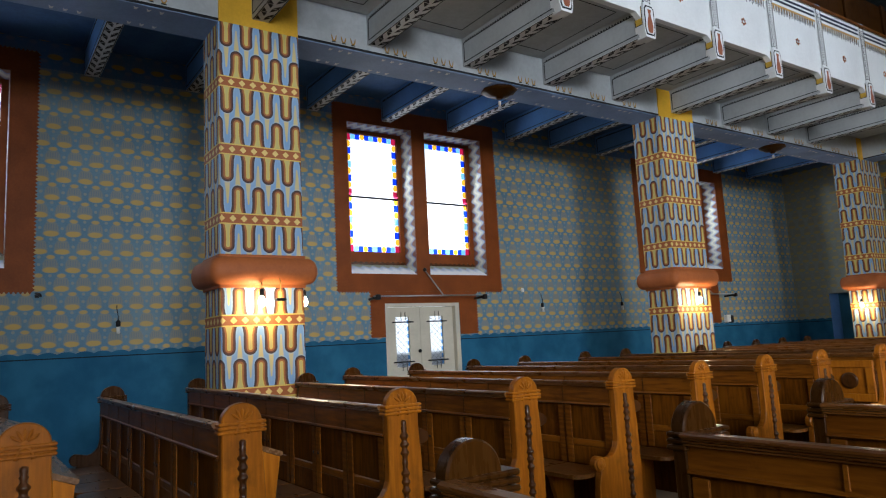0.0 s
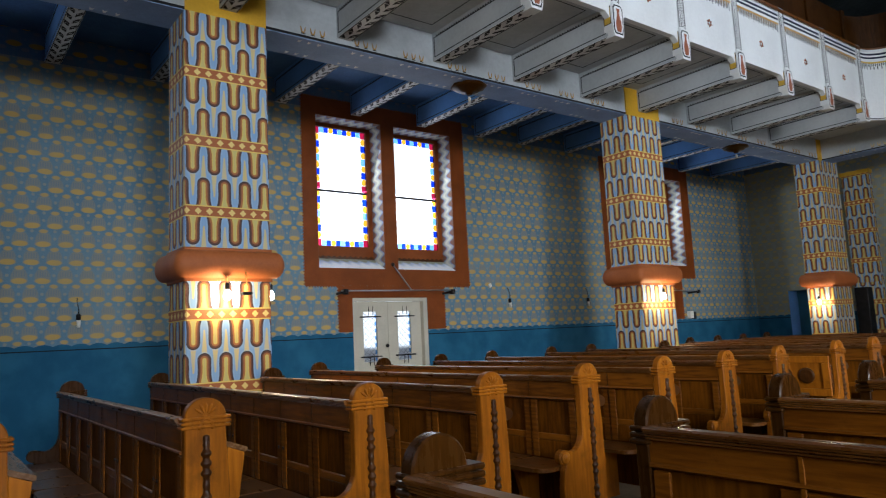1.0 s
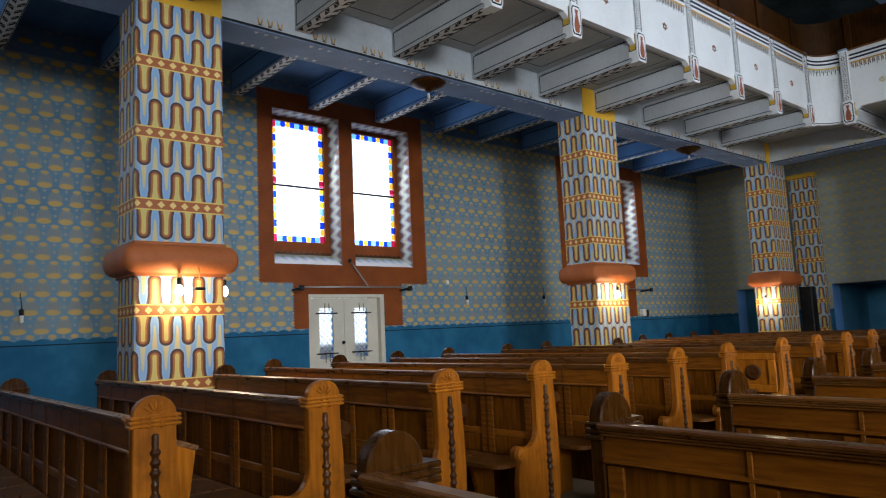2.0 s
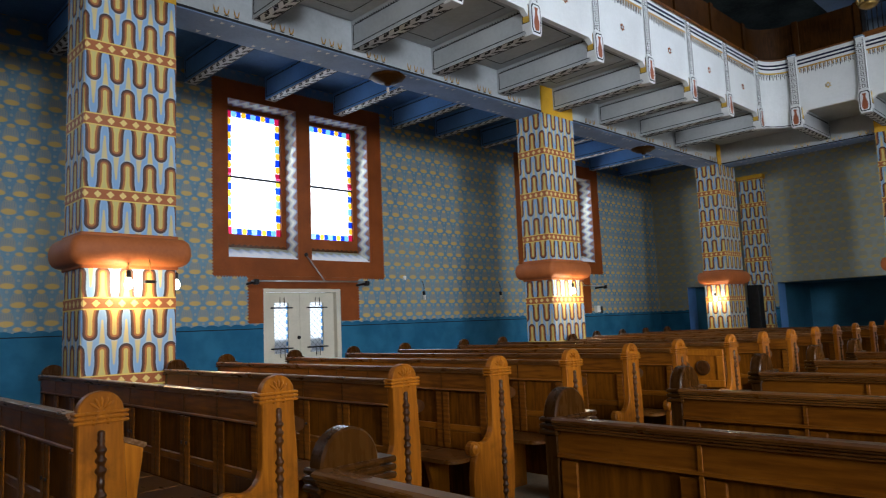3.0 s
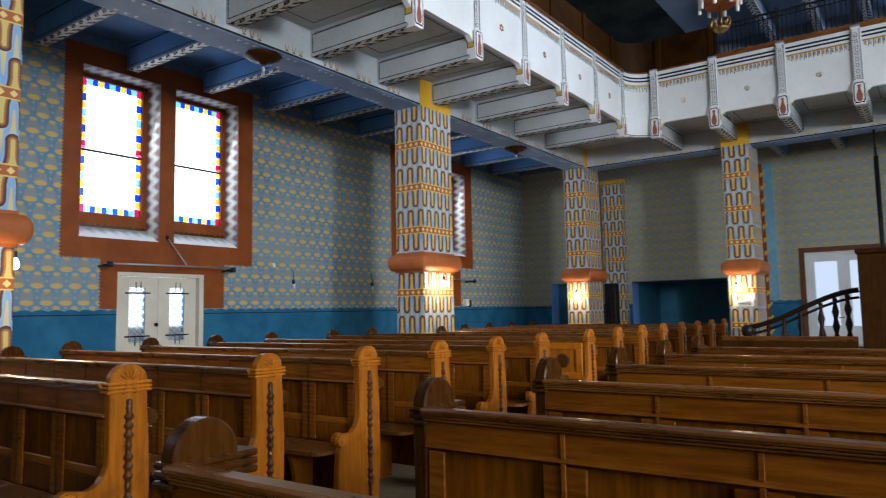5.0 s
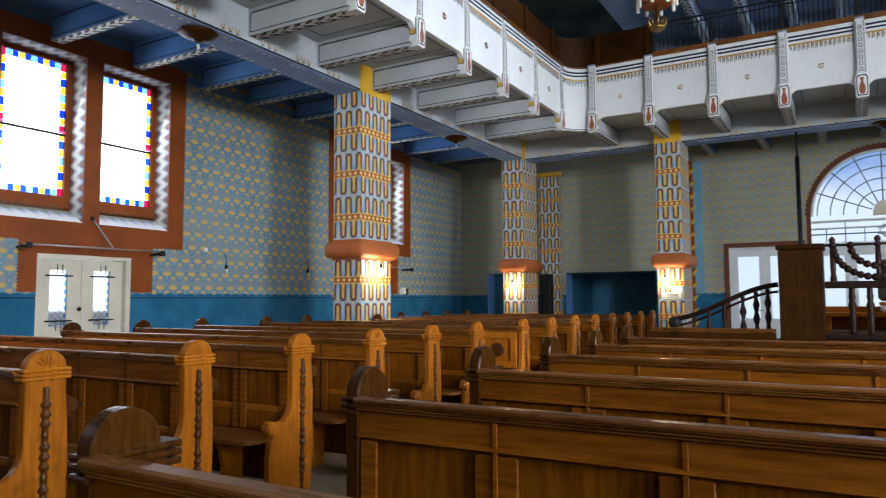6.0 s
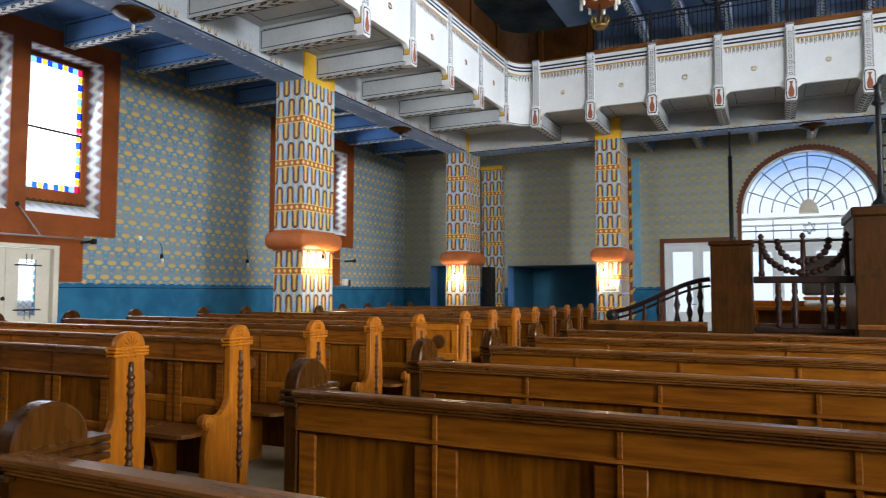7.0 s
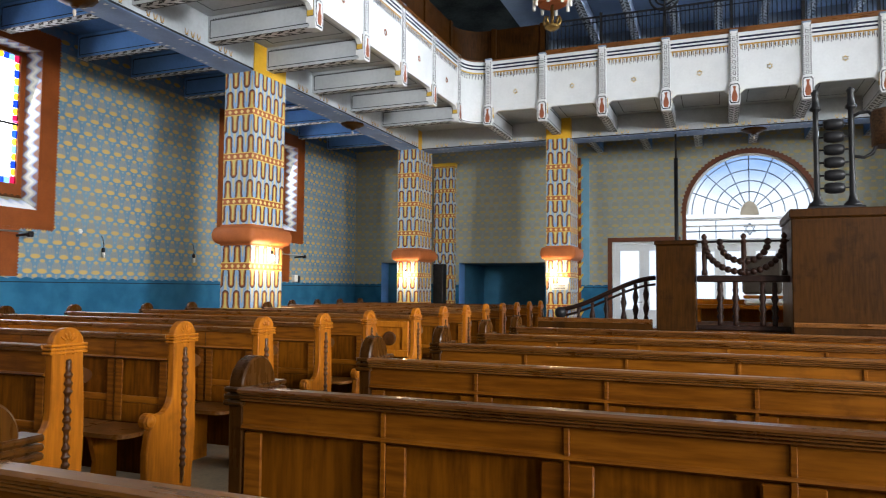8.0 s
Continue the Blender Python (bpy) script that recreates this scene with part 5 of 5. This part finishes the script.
box(bm, KX, -3.50, YP + 0.02, YP + 0.24, Z_PAR - 0.028, Z_PAR + 0.05)
arc_band(bm, KX, KY, KR + 0.02, KR + 0.24, Z_PAR - 0.028, Z_PAR + 0.05)
part("ledge", bm, "wood_x", wood_breast)
for y in RIB_Y:
    bm = bmesh.new()
    soft_box(bm, XP - 0.24, XP - 0.20, y - 0.06, y + 0.06, Z_PAR + 0.051, Z_W + 0.02, 0.006)
    part("stile", bm, "dark_wood", wood_breast)
for x in (-4.70, -3.57):
    bm = bmesh.new()
    soft_box(bm, x - 0.06, x + 0.06, YP + 0.20, YP + 0.24, Z_PAR + 0.051, Z_W + 0.02, 0.006)
    part("stile", bm, "dark_wood", wood_breast)

railing = thing("gallery_railing", "black iron railing with close upright bars", "railing", kind="structure")
z0, z1 = Z_PAR + 0.17, Z_PAR + 0.80
bm = bmesh.new()
box(bm, -3.495, XE - 0.02, YP + 0.21, YP + 0.25, z1 - 0.03, z1)
box(bm, -3.495, XE - 0.02, YP + 0.215, YP + 0.245, z1 - 0.13, z1 - 0.115)
part("handrail", bm, "iron", railing)
bm = bmesh.new()
box(bm, -0.009, 0.009, -0.009, 0.009, z0, z1 - 0.03)
bar0 = part("bar", bm, "iron", railing)
bar0.matrix_basis = pose(-3.41, YP + 0.23, 0)
for k in range(1, 90):
    shared("bar", bar0, railing, pose(-3.41 + 0.085 * k, YP + 0.23, 0))
bm = bmesh.new()
box(bm, -0.028, 0.028, -0.03, 0.03, z0, z1 + 0.06)
po = part("post", bm, "iron", railing)
po.matrix_basis = pose(-3.46, YP + 0.21, 0)
for x in (-2.30, -1.0, 0.27, 1.55, 2.8):
    shared("post", po, railing, pose(x, YP + 0.21, 0))
for x in (-1.0,):
    for r in (0.30, 0.19, 0.09):
        bm = bmesh.new()
        tube(bm, [(x + r * math.cos(radians(a)), YP + 0.17, z1 + 0.22 + r * math.sin(radians(a))) for a in range(180, 361, 15)], 0.022, 7)
        part("menorah_arm", bm, "iron", railing)
    bm = bmesh.new()
    tube(bm, [(x, YP + 0.17, z1 - 0.2), (x, YP + 0.17, z1 + 0.45)], 0.022, 7)
    part("menorah_stem", bm, "iron", railing)

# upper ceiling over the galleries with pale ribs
# side part split off and coloured dark in place of its shade
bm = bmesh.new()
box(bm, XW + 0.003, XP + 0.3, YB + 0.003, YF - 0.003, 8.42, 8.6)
tagged(part("ceiling", bm, "shaded_ceiling"), "ceiling over the side gallery, its colour darkened to stand for shade", "ceiling", kind="structure")
bm = bmesh.new()
box(bm, XP + 0.304, XE - 0.003, YP + 0.2, YF - 0.003, 8.42, 8.6)
tagged(part("ceiling", bm, "pale_blue"), "pale blue ceiling over the upper gallery", "ceiling", kind="structure")
up = rib("pale blue upper rib with chequered underside", YF - YP - 0.25, 0.40, "pale_blue")
for i, x in enumerate([-1.985 + 1.018 * k for k in range(-1, 9)]):
    m = pose(x, YP + 0.22, 8.02, 0, 0, 90)
    if i == 0:
        up.matrix_basis = m
    else:
        copy_thing(up, m)
# chandelier over the gallery corner
ch = thing("chandelier", "orange-red hanging lamp with white candles and brass scrolls", "chandelier", at=(-3.15, 13.9, -0.58))
bm = bmesh.new()
lathe(bm, [(0.26, 7.78), (0.30, 7.80), (0.34, 8.0), (0.33, 8.10), (0.05, 8.16), (0.02, 8.4), (0.02, Z_TOP + 0.58)], None, 20)
part("bowl", bm, "rust", ch, "orange-red painted bowl")
bm = bmesh.new()
lathe(bm, [(0.020, 7.55), (0.034, 7.56), (0.034, 8.10), (0.010, 8.12)], None, 10)
cn = part("candle", bm, "paper", ch)
cn.matrix_basis = pose(0.38, 0, 0.16)
for k in range(1, 8):
    shared("candle", cn, ch, pose(0.38 * math.cos(k * math.pi / 4), 0.38 * math.sin(k * math.pi / 4), 0.16))
bm = bmesh.new()
tube(bm, [(0.18 * math.cos(radians(a)), 0, 7.45 + 0.14 * math.sin(radians(a))) for a in range(-200, 60, 20)], 0.020, 8)
sc = part("scroll_arm", bm, "brass", ch)
for k in range(1, 5):
    shared("scroll_arm", sc, ch, pose(0, 0, 0, 0, 0, 72 * k))
bm = bmesh.new()
lathe(bm, [(0.05, 7.25), (0.14, 7.30), (0.16, 7.34), (0.04, 7.40), (0.03, 7.78)], None, 16)
part("drip_bowl", bm, "brass", ch)


# ---------------------------------------------------------------- reading platform in the middle of the hall
BY = 9.0
base = thing("platform", "dark oak reading platform with panelled sides", "platform")
bm = bmesh.new()
soft_box(bm, -0.80, 2.3, BY + 0.08, BY + 3.4, 0.0, 0.86, 0.02)
part("base", bm, "dark_wood", base)
bm = bmesh.new()
soft_box(bm, -0.84, 2.34, BY + 0.03, BY + 3.44, 0.861, 0.90, 0.01)
part("deck", bm, "wood_x", base)
for k in range(4):
    bm = bmesh.new()
    soft_box(bm, -2.05 + 0.30 * k, -0.845, BY + 0.35, BY + 1.6, 0.17 * k + 0.001, 0.17 * (k + 1), 0.008)
    part("step", bm, "dark_wood", base)


# moulded kneeling ledge along the foot of the platform
for x0, x1 in ((-2.18, -0.79), (0.72, 2.6)):
    ledge = thing("platform_ledge", "dark oak ledge with a triple moulded rail along the platform", "ledge", "ledges along the platform")
    bm = bmesh.new()
    moulding(bm, x0, x1, BY - 0.30, BY - 0.24, 0.970, 1.022)
    part("rail", bm, "wood_x", ledge)
    bm = bmesh.new()
    soft_box(bm, x0, x1, BY - 0.285, BY - 0.255, 0.0, 0.969, 0.006)
    part("board", bm, "dark_wood", ledge)


def cabinet(label, x0, x1, y0, y1, z0, z1, lip):
    root = thing("pulpit_cabinet", label, "cabinet")
    bm = bmesh.new()
    soft_box(bm, x0, x1, y0, y1, z0, z1 - lip, 0.012)
    part("body", bm, "dark_wood", root)
    bm = bmesh.new()
    soft_box(bm, x0 - 0.02, x1 + 0.02, y0 - 0.02, y1 + 0.02, z1 - lip + 0.001, z1, 0.012)
    part("top", bm, "dark_wood", root)
    return root


cabinet("tall dark oak cabinet post of the platform", -0.77, -0.31, BY, BY + 0.5, 0.0, 1.98, 0.06)
cabinet("large dark oak reading desk with a moulded top", 0.71, 2.6, BY - 0.25, BY + 1.0, 0.0, 2.29, 0.10)

screen = thing("menorah_screen", "turned-wood screen with beaded curved arms, darkened as if backlit", "screen")
sx0, sx1, scx = -0.30, 0.75, 0.225
bm = bmesh.new()
soft_box(bm, sx0, sx1, BY - 0.03, BY + 0.06, 1.47, 1.55, 0.012)
soft_box(bm, sx0, sx1, BY - 0.02, BY + 0.05, 0.901, 0.96, 0.012)
part("rail", bm, "screen_backlit", screen)
bm = bmesh.new()
tube(bm, [(sx0, BY + 0.015, 1.955), (sx1, BY + 0.015, 1.955)], 0.014, 8)
part("top_rod", bm, "iron", screen)
bm = bmesh.new()
lathe(bm, [(0.035, 1.552), (0.035, 1.60), (0.026, 1.62), (0.030, 1.75), (0.026, 1.93), (0.042, 1.945), (0.042, 1.965), (0.018, 1.98), (0.032, 2.0), (0.034, 2.02), (0.012, 2.05)], None, 12)
ps = part("post", bm, "screen_backlit", screen)
ps.matrix_basis = pose(-0.21, BY + 0.015, 0)
for x in (scx, 0.66):
    shared("post", ps, screen, pose(x, BY + 0.015, 0))
bead0 = None
for rx, rz in ((0.43, 0.36), (0.26, 0.235)):
    bm = bmesh.new()
    tube(bm, [(scx + rx * math.cos(math.pi + math.pi * k / 20), BY + 0.015, 1.95 + rz * math.sin(math.pi + math.pi * k / 20)) for k in range(21)], 0.020, 7)
    part("arm", bm, "screen_backlit", screen)
    n = int(rx * 46)
    for k in range(n + 1):
        a = math.pi + math.pi * k / n
        m = pose(scx + rx * math.cos(a), BY + 0.015, 1.95 + rz * math.sin(a))
        if bead0 is None:
            bm = bmesh.new()
            lathe(bm, [(0.012, -0.040), (0.034, -0.024), (0.043, 0.0), (0.034, 0.024), (0.012, 0.040)], None, 10)
            bead0 = part("bead", bm, "screen_backlit", screen)
            bead0.matrix_basis = m
        else:
            shared("bead", bead0, screen, m)
bm = bmesh.new()
lathe(bm, [(0.030, 0.961), (0.030, 1.0), (0.026, 1.02), (0.040, 1.06), (0.024, 1.10), (0.043, 1.16), (0.024, 1.22), (0.043, 1.28), (0.026, 1.33), (0.036, 1.38), (0.028, 1.41), (0.030, 1.43), (0.030, 1.469)], None, 10)
bl = part("baluster", bm, "screen_backlit", screen)
bl.matrix_basis = pose(0.02 - 0.06, BY + 0.015, 0)
for x in (0.13, 0.42, 0.55):
    shared("baluster", bl, screen, pose(x, BY + 0.015, 0))

# curved stair rail
stair = thing("stair_rail", "dark curved wooden stair rail with turned balusters", "railing")
def rail_z(x):
    q = min(1, max(0, (x + 2.1) / 1.35))
    return 1.10 + 0.43 * q * q * (3 - 2 * q)
pts = [(-2.02 + 1.22 * k / 14, BY + 0.32, rail_z(-2.02 + 1.22 * k / 14)) for k in range(15)]
bm = bmesh.new()
tube(bm, pts, 0.030, 8)
part("handrail", bm, "screen_backlit", stair)
bm = bmesh.new()
tube(bm, [(p[0], p[1], p[2] - 0.085) for p in pts], 0.016, 7)
part("under_rail", bm, "screen_backlit", stair)
for k, x in enumerate((-1.78, -1.60, -1.42, -1.20, -1.05, -0.92)):
    zt = rail_z(x) - 0.03
    zb = 0.17 * min(4, max(1, int((x + 2.05) / 0.30) + 1)) + 0.001
    bm = bmesh.new()
    h = zt - zb
    lathe(bm, [(0.028, zb), (0.028, zb + 0.06)] + [((0.040, 0.020)[q % 2], zb + 0.06 + (h - 0.10) * (q + 0.5) / 8) for q in range(8)] + [(0.026, zt - 0.03), (0.026, zt)], pose(x, BY + 0.32, 0), 10)
    part("baluster", bm, "screen_backlit", stair)
bm = bmesh.new()
lathe(bm, [(0.05, 0.001), (0.05, 0.95), (0.035, 0.97), (0.07, 1.02), (0.082, 1.06), (0.07, 1.11), (0.02, 1.14)], pose(-2.02, BY + 0.32, 0), 14)
part("newel", bm, "iron", stair, "black newel post with ball")

# stand with stacked wooden barrels on the desk
cs = thing("candelabrum", "black iron and wood stand with stacked barrels on the desk", "candelabrum", at=(1.20, BY + 0.10, 2.291))
bm = bmesh.new()
soft_box(bm, -0.29, 0.29, -0.12, 0.12, 0.0, 0.05, 0.01)
part("base_plate", bm, "iron", cs)
bm = bmesh.new()
lathe(bm, [(0.10, 0.051), (0.09, 0.08), (0.05, 0.12), (0.035, 0.18), (0.03, 0.55), (0.032, 1.0), (0.03, 1.16), (0.06, 1.18), (0.065, 1.20), (0.04, 1.23), (0.034, 1.36), (0.05, 1.38), (0.02, 1.42)], None, 12)
pl = part("post", bm, "iron", cs)
pl.matrix_basis = pose(-0.18, 0, 0)
shared("post", pl, cs, pose(0.18, 0, 0))
bm = bmesh.new()
lathe(bm, [(0.034, -0.105), (0.052, -0.095), (0.064, -0.055), (0.068, 0.0), (0.064, 0.055), (0.052, 0.095), (0.034, 0.105)], Matrix.Rotation(radians(90), 4, "Y"), 10)
br0 = part("barrel", bm, "iron", cs)
br0.matrix_basis = pose(0, 0, 0.265)
for k in range(1, 6):
    shared("barrel", br0, cs, pose(0, 0, 0.265 + 0.148 * k))
bm = bmesh.new()
tube(bm, [(-0.17, 0, 0), (0.17, 0, 0)], 0.012, 6)
rd = part("rod", bm, "iron", cs)
rd.matrix_basis = pose(0, 0, 0.265)
for k in range(1, 6):
    shared("rod", rd, cs, pose(0, 0, 0.265 + 0.148 * k))
bm = bmesh.new()
tube(bm, [(0.19, 0, 0.62), (0.30, 0, 0.60), (0.38, 0, 0.64), (0.42, 0, 0.72), (0.42, 0, 1.02), (0.36, 0, 1.12), (0.27, 0, 1.12), (0.20, 0, 1.08)], 0.02, 7)
part("side_arm", bm, "iron", cs)
bm = bmesh.new()
lathe(bm, [(0.20, 0.72), (0.22, 0.73), (0.23, 1.10), (0.21, 1.13), (0.05, 1.15)], pose(0.60, 0.02, 0), 18)
part("shade", bm, "wicker", cs, "brown woven lamp shade")

# bench on the platform
pb = thing("platform_bench", "honey-coloured oak bench with brown upholstered back", "bench", at=(0.35, BY + 2.3, 0.902))
bm = bmesh.new()
soft_box(bm, -0.75, 0.75, -0.20, 0.22, 0.20, 0.26, 0.01)
part("seat", bm, "post_z", pb)
for x in (-0.70, 0.66):
    bm = bmesh.new()
    soft_box(bm, x, x + 0.05, -0.18, 0.22, 0.0, 0.199, 0.006)
    part("leg", bm, "post_z", pb)
bm = bmesh.new()
soft_box(bm, -0.75, 0.75, 0.221, 0.27, 0.0, 0.34, 0.008)
part("back_frame", bm, "post_z", pb)
bm = bmesh.new()
soft_box(bm, -0.07, 0.47, 0.12, 0.219, 0.42, 0.99, 0.035)
part("backrest", bm, "leather", pb, "grey-brown upholstered back")
bm = bmesh.new()
soft_box(bm, -0.06, 0.48, 0.10, 0.219, 0.352, 0.40, 0.008)
part("back_rail", bm, "post_z", pb)
bm = bmesh.new()
soft_box(bm, -0.05, 0.47, -0.12, 0.215, 0.262, 0.345, 0.03)
part("cushion", bm, "paper", pb, "pale grey folded cushion")


# ---------------------------------------------------------------- wall lamps on the columns
def column_lamp(x, y, z, nx, ny):
    """A bare bulb on a short arm under the column ring; (nx, ny) points away from the column."""
    root = thing("wall_lamp", "lit bare bulb on a short metal arm under the ring", "lamp", "bulbs on the columns", at=(x, y, z))
    bm = bmesh.new()
    tube(bm, [(nx * -0.06, ny * -0.06, 0.20), (0, 0, 0.17), (0, 0, 0.10)], 0.008, 6)
    part("arm", bm, "brass", root)
    bm = bmesh.new()
    lathe(bm, [(0.020, 0.035), (0.024, 0.05), (0.024, 0.10), (0.012, 0.11)], None, 10)
    part("socket", bm, "iron", root)
    bm = bmesh.new()
    lathe(bm, [(0.006, -0.075), (0.030, -0.06), (0.040, -0.03), (0.034, 0.0), (0.018, 0.034)], None, 12)
    b = part("bulb", bm, "bulb", root, "glowing warm bulb")
    b.visible_shadow = False
    lamp = new("bulb_light", bpy.data.lights.new("bulb_light", "POINT"))
    lamp.data.energy, lamp.data.color, lamp.data.shadow_soft_size = 27, (1.0, 0.76, 0.46), 0.04
    lamp.location = (x, y, z - 0.03)


FX, FY = CX / 2 + 0.10, CY / 2 + 0.10
column_lamp(XC + FX, COLS[0] - 0.06, 1.91, 1, 0)
column_lamp(XC + 0.04, COLS[0] + FY, 1.93, 0, 1)
column_lamp(XC + FX, COLS[1] + 0.0, 1.87, 1, 0)
column_lamp(XC, COLS[2] - FY, 1.74, 0, -1)
column_lamp(-3.60, COLS[2] - FY, 1.78, 0, -1)

# switch box beside the first lamp
sb = thing("clamp_lamp", "small dark clamp fitting on a bent wire", "lamp", at=(XC + CX / 2 + 0.14, COLS[0] + 0.13, 2.02))
bm = bmesh.new()
tube(bm, [(-0.13, 0, 0.10), (-0.03, 0, 0.11), (0.0, 0, 0.06), (0.0, 0, -0.10)], 0.006, 6)
part("wire", bm, "brass", sb)
bm = bmesh.new()
soft_box(bm, -0.025, 0.045, -0.06, 0.05, -0.13, -0.10, 0.01)
part("fitting", bm, "iron", sb)


# ---------------------------------------------------------------- painted tulips on the beams, pendant bosses
def tulips(gold):
    """Three small tulips on the side of the beam and three pale buds on its soffit edge."""
    root = thing("painted_tulips", "three gold and black tulips painted on the beam", "ornament", "tulips on the beams", kind="structure")
    half = [(0.004, 0.0), (0.018, 0.004), (0.030, 0.03), (0.034, 0.085), (0.022, 0.060), (0.012, 0.022), (0.0, 0.012)]
    for k in (-1, 0, 1):
        bm = bmesh.new()
        prism(bm, [(k * 0.125 + a, b) for a, b in half] + [(k * 0.125 - a, b) for a, b in half[-2::-1]], "y", -0.004, 0.0)
        part("tulip", bm, gold, root)
        bm = bmesh.new()
        box(bm, k * 0.125 - 0.026, k * 0.125 + 0.026, -0.004, 0.0, -0.012, -0.002)
        part("tulip_foot", bm, "black", root)
    for k in (-1, 0, 1):
        for yy in (0.075, 0.44):
            bm = bmesh.new()
            prism(bm, [(k * 0.125 - 0.022, yy), (k * 0.125, yy + 0.02), (k * 0.125 + 0.022, yy), (k * 0.125 + 0.012, yy + 0.055), (k * 0.125 - 0.012, yy + 0.055)], "z", -0.062, -0.058)
            part("bud", bm, "white", root)
    return root


tl, tl_front = tulips("fringe_gold"), tulips("star_gold")
Z_T = 4.955
ys = [3.58 + 0.718 * k for k in range(-6, 18)]
done = False
for y in ys:
    if min(abs(y - c) for c in (*COLS, COLS[0] - 7.2)) < CY / 2 + 0.15:
        continue
    m = pose(XC + 0.282, y, Z_T, 0, 0, 90)
    if not done:
        tl.matrix_basis, done = m, True
    else:
        copy_thing(tl, m)
done = False
for k in range(16):
    x = -6.5 + 0.636 * k
    if min(abs(x - c) for c in (-3.493, 2 * AXIS + 3.493)) < CX / 2 + 0.15:
        continue
    m = pose(x, COLS[2] - 0.262, Z_T)
    if not done:
        tl_front.matrix_basis, done = m, True
    else:
        copy_thing(tl_front, m)


def boss(x, y):
    root = thing("ceiling_boss", "dark brown wooden boss with a pale drop under the beam", "boss", "bosses under the beams", at=(x, y, Z_BEAM - 0.023))
    bm = bmesh.new()
    lathe(bm, [(0.26, 0.0), (0.26, -0.025), (0.20, -0.045), (0.15, -0.08), (0.06, -0.095), (0.04, -0.13)], None, 8)
    part("plate", bm, "dark_wood", root)
    bm = bmesh.new()
    lathe(bm, [(0.018, -0.16), (0.022, -0.20), (0.012, -0.24)], None, 8)
    part("drop", bm, "cream", root)


for x, y in ((XC, (COLS[0] + COLS[1]) / 2), (XC, (COLS[1] + COLS[2]) / 2), (AXIS, COLS[2])):
    boss(x, y)

# ---------------------------------------------------------------- small fittings
def hanging_socket(y, z):
    root = thing("hanging_socket", "black and white lamp socket on a thin wire against the wall", "socket", "wall sockets", at=(XW + 0.05, y, z))
    bm = bmesh.new()
    tube(bm, [(-0.045, -0.01, 0.28), (0.0, -0.02, 0.24), (0.01, 0.0, 0.12), (0.0, 0.0, 0.06)], 0.006, 6)
    part("wire", bm, "iron", root)
    bm = bmesh.new()
    lathe(bm, [(0.018, -0.02), (0.030, -0.01), (0.032, 0.05), (0.014, 0.07)], None, 10)
    part("cap", bm, "iron", root)
    bm = bmesh.new()
    lathe(bm, [(0.010, -0.12), (0.022, -0.11), (0.026, -0.02)], pose(0.012, 0, 0), 10)
    part("sleeve", bm, "paper", root)


for y, z in ((1.72, 1.84), (9.60, 2.0), (11.96, 2.0)):
    hanging_socket(y, z)
hook = thing("wall_hook", "short black iron hook on the wall", "hook", at=(XW, 0.74, 2.25))
bm = bmesh.new()
tube(bm, [(0.001, 0, 0.02), (0.20, 0.0, 0.02), (0.30, 0.02, 0.0), (0.31, 0.02, -0.03)], 0.014, 7)
part("shank", bm, "iron", hook)
bm = bmesh.new()
soft_box(bm, 0.001, 0.015, -0.025, 0.025, -0.02, 0.05, 0.004)
part("plate", bm, "iron", hook)
bm = bmesh.new()
lathe(bm, [(0.045, 0.0), (0.045, 0.01), (0.03, 0.02)], pose(XW + 0.001, 9.13, 2.33, 0, 90, 0), 14)
tagged(part("wall_plate", bm, "paper"), "small pale round cover on the wall", "cover")
bx = thing("collection_box", "small white box with a red fitting on the wall", "box", at=(XW + 0.001, 15.87, 1.60))
bm = bmesh.new()
soft_box(bm, 0.0, 0.10, -0.14, 0.02, -0.08, 0.10, 0.01)
part("case", bm, "paper", bx)
bm = bmesh.new()
soft_box(bm, 0.0, 0.11, 0.03, 0.12, -0.10, 0.08, 0.01)
part("fitting", bm, "iron", bx)
sp = thing("loudspeaker", "tall slim black cabinet beside the column", "loudspeaker", at=(-6.93, 17.25, 0))
bm = bmesh.new()
soft_box(bm, -0.14, 0.14, -0.14, 0.14, 0.0, 2.02, 0.012)
part("case", bm, "iron", sp)
pipe = thing("hanging_pipe", "dark thin pipe hanging from the gallery beam", "pipe", at=(-0.90, COLS[2] - 0.05, 0))
bm = bmesh.new()
tube(bm, [(0, 0, 0.0), (0, 0, 4.35)], 0.045, 10)
part("tube", bm, "iron", pipe)
bm = bmesh.new()
tube(bm, [(0, 0, 4.35), (0, 0, Z_BEAM - 0.024)], 0.022, 8)
part("upper_tube", bm, "iron", pipe)
sign = thing("notice", "two white printed notices fixed to the column", "notice", at=(-3.493, COLS[2] - CY / 2 - 0.004, 0))
bm = bmesh.new()
box(bm, 0.0, 0.24, -0.006, 0.0, 1.50, 1.64)
part("sheet", bm, "paper", sign)
bm = bmesh.new()
box(bm, -0.14, 0.22, -0.010, -0.006, 1.36, 1.50)
part("sheet", bm, "paper", sign)
bm = bmesh.new()
for z in (1.39, 1.42, 1.45):
    box(bm, -0.11, 0.16, -0.013, -0.0105, z, z + 0.012)
part("text_bar", bm, "black", sign)
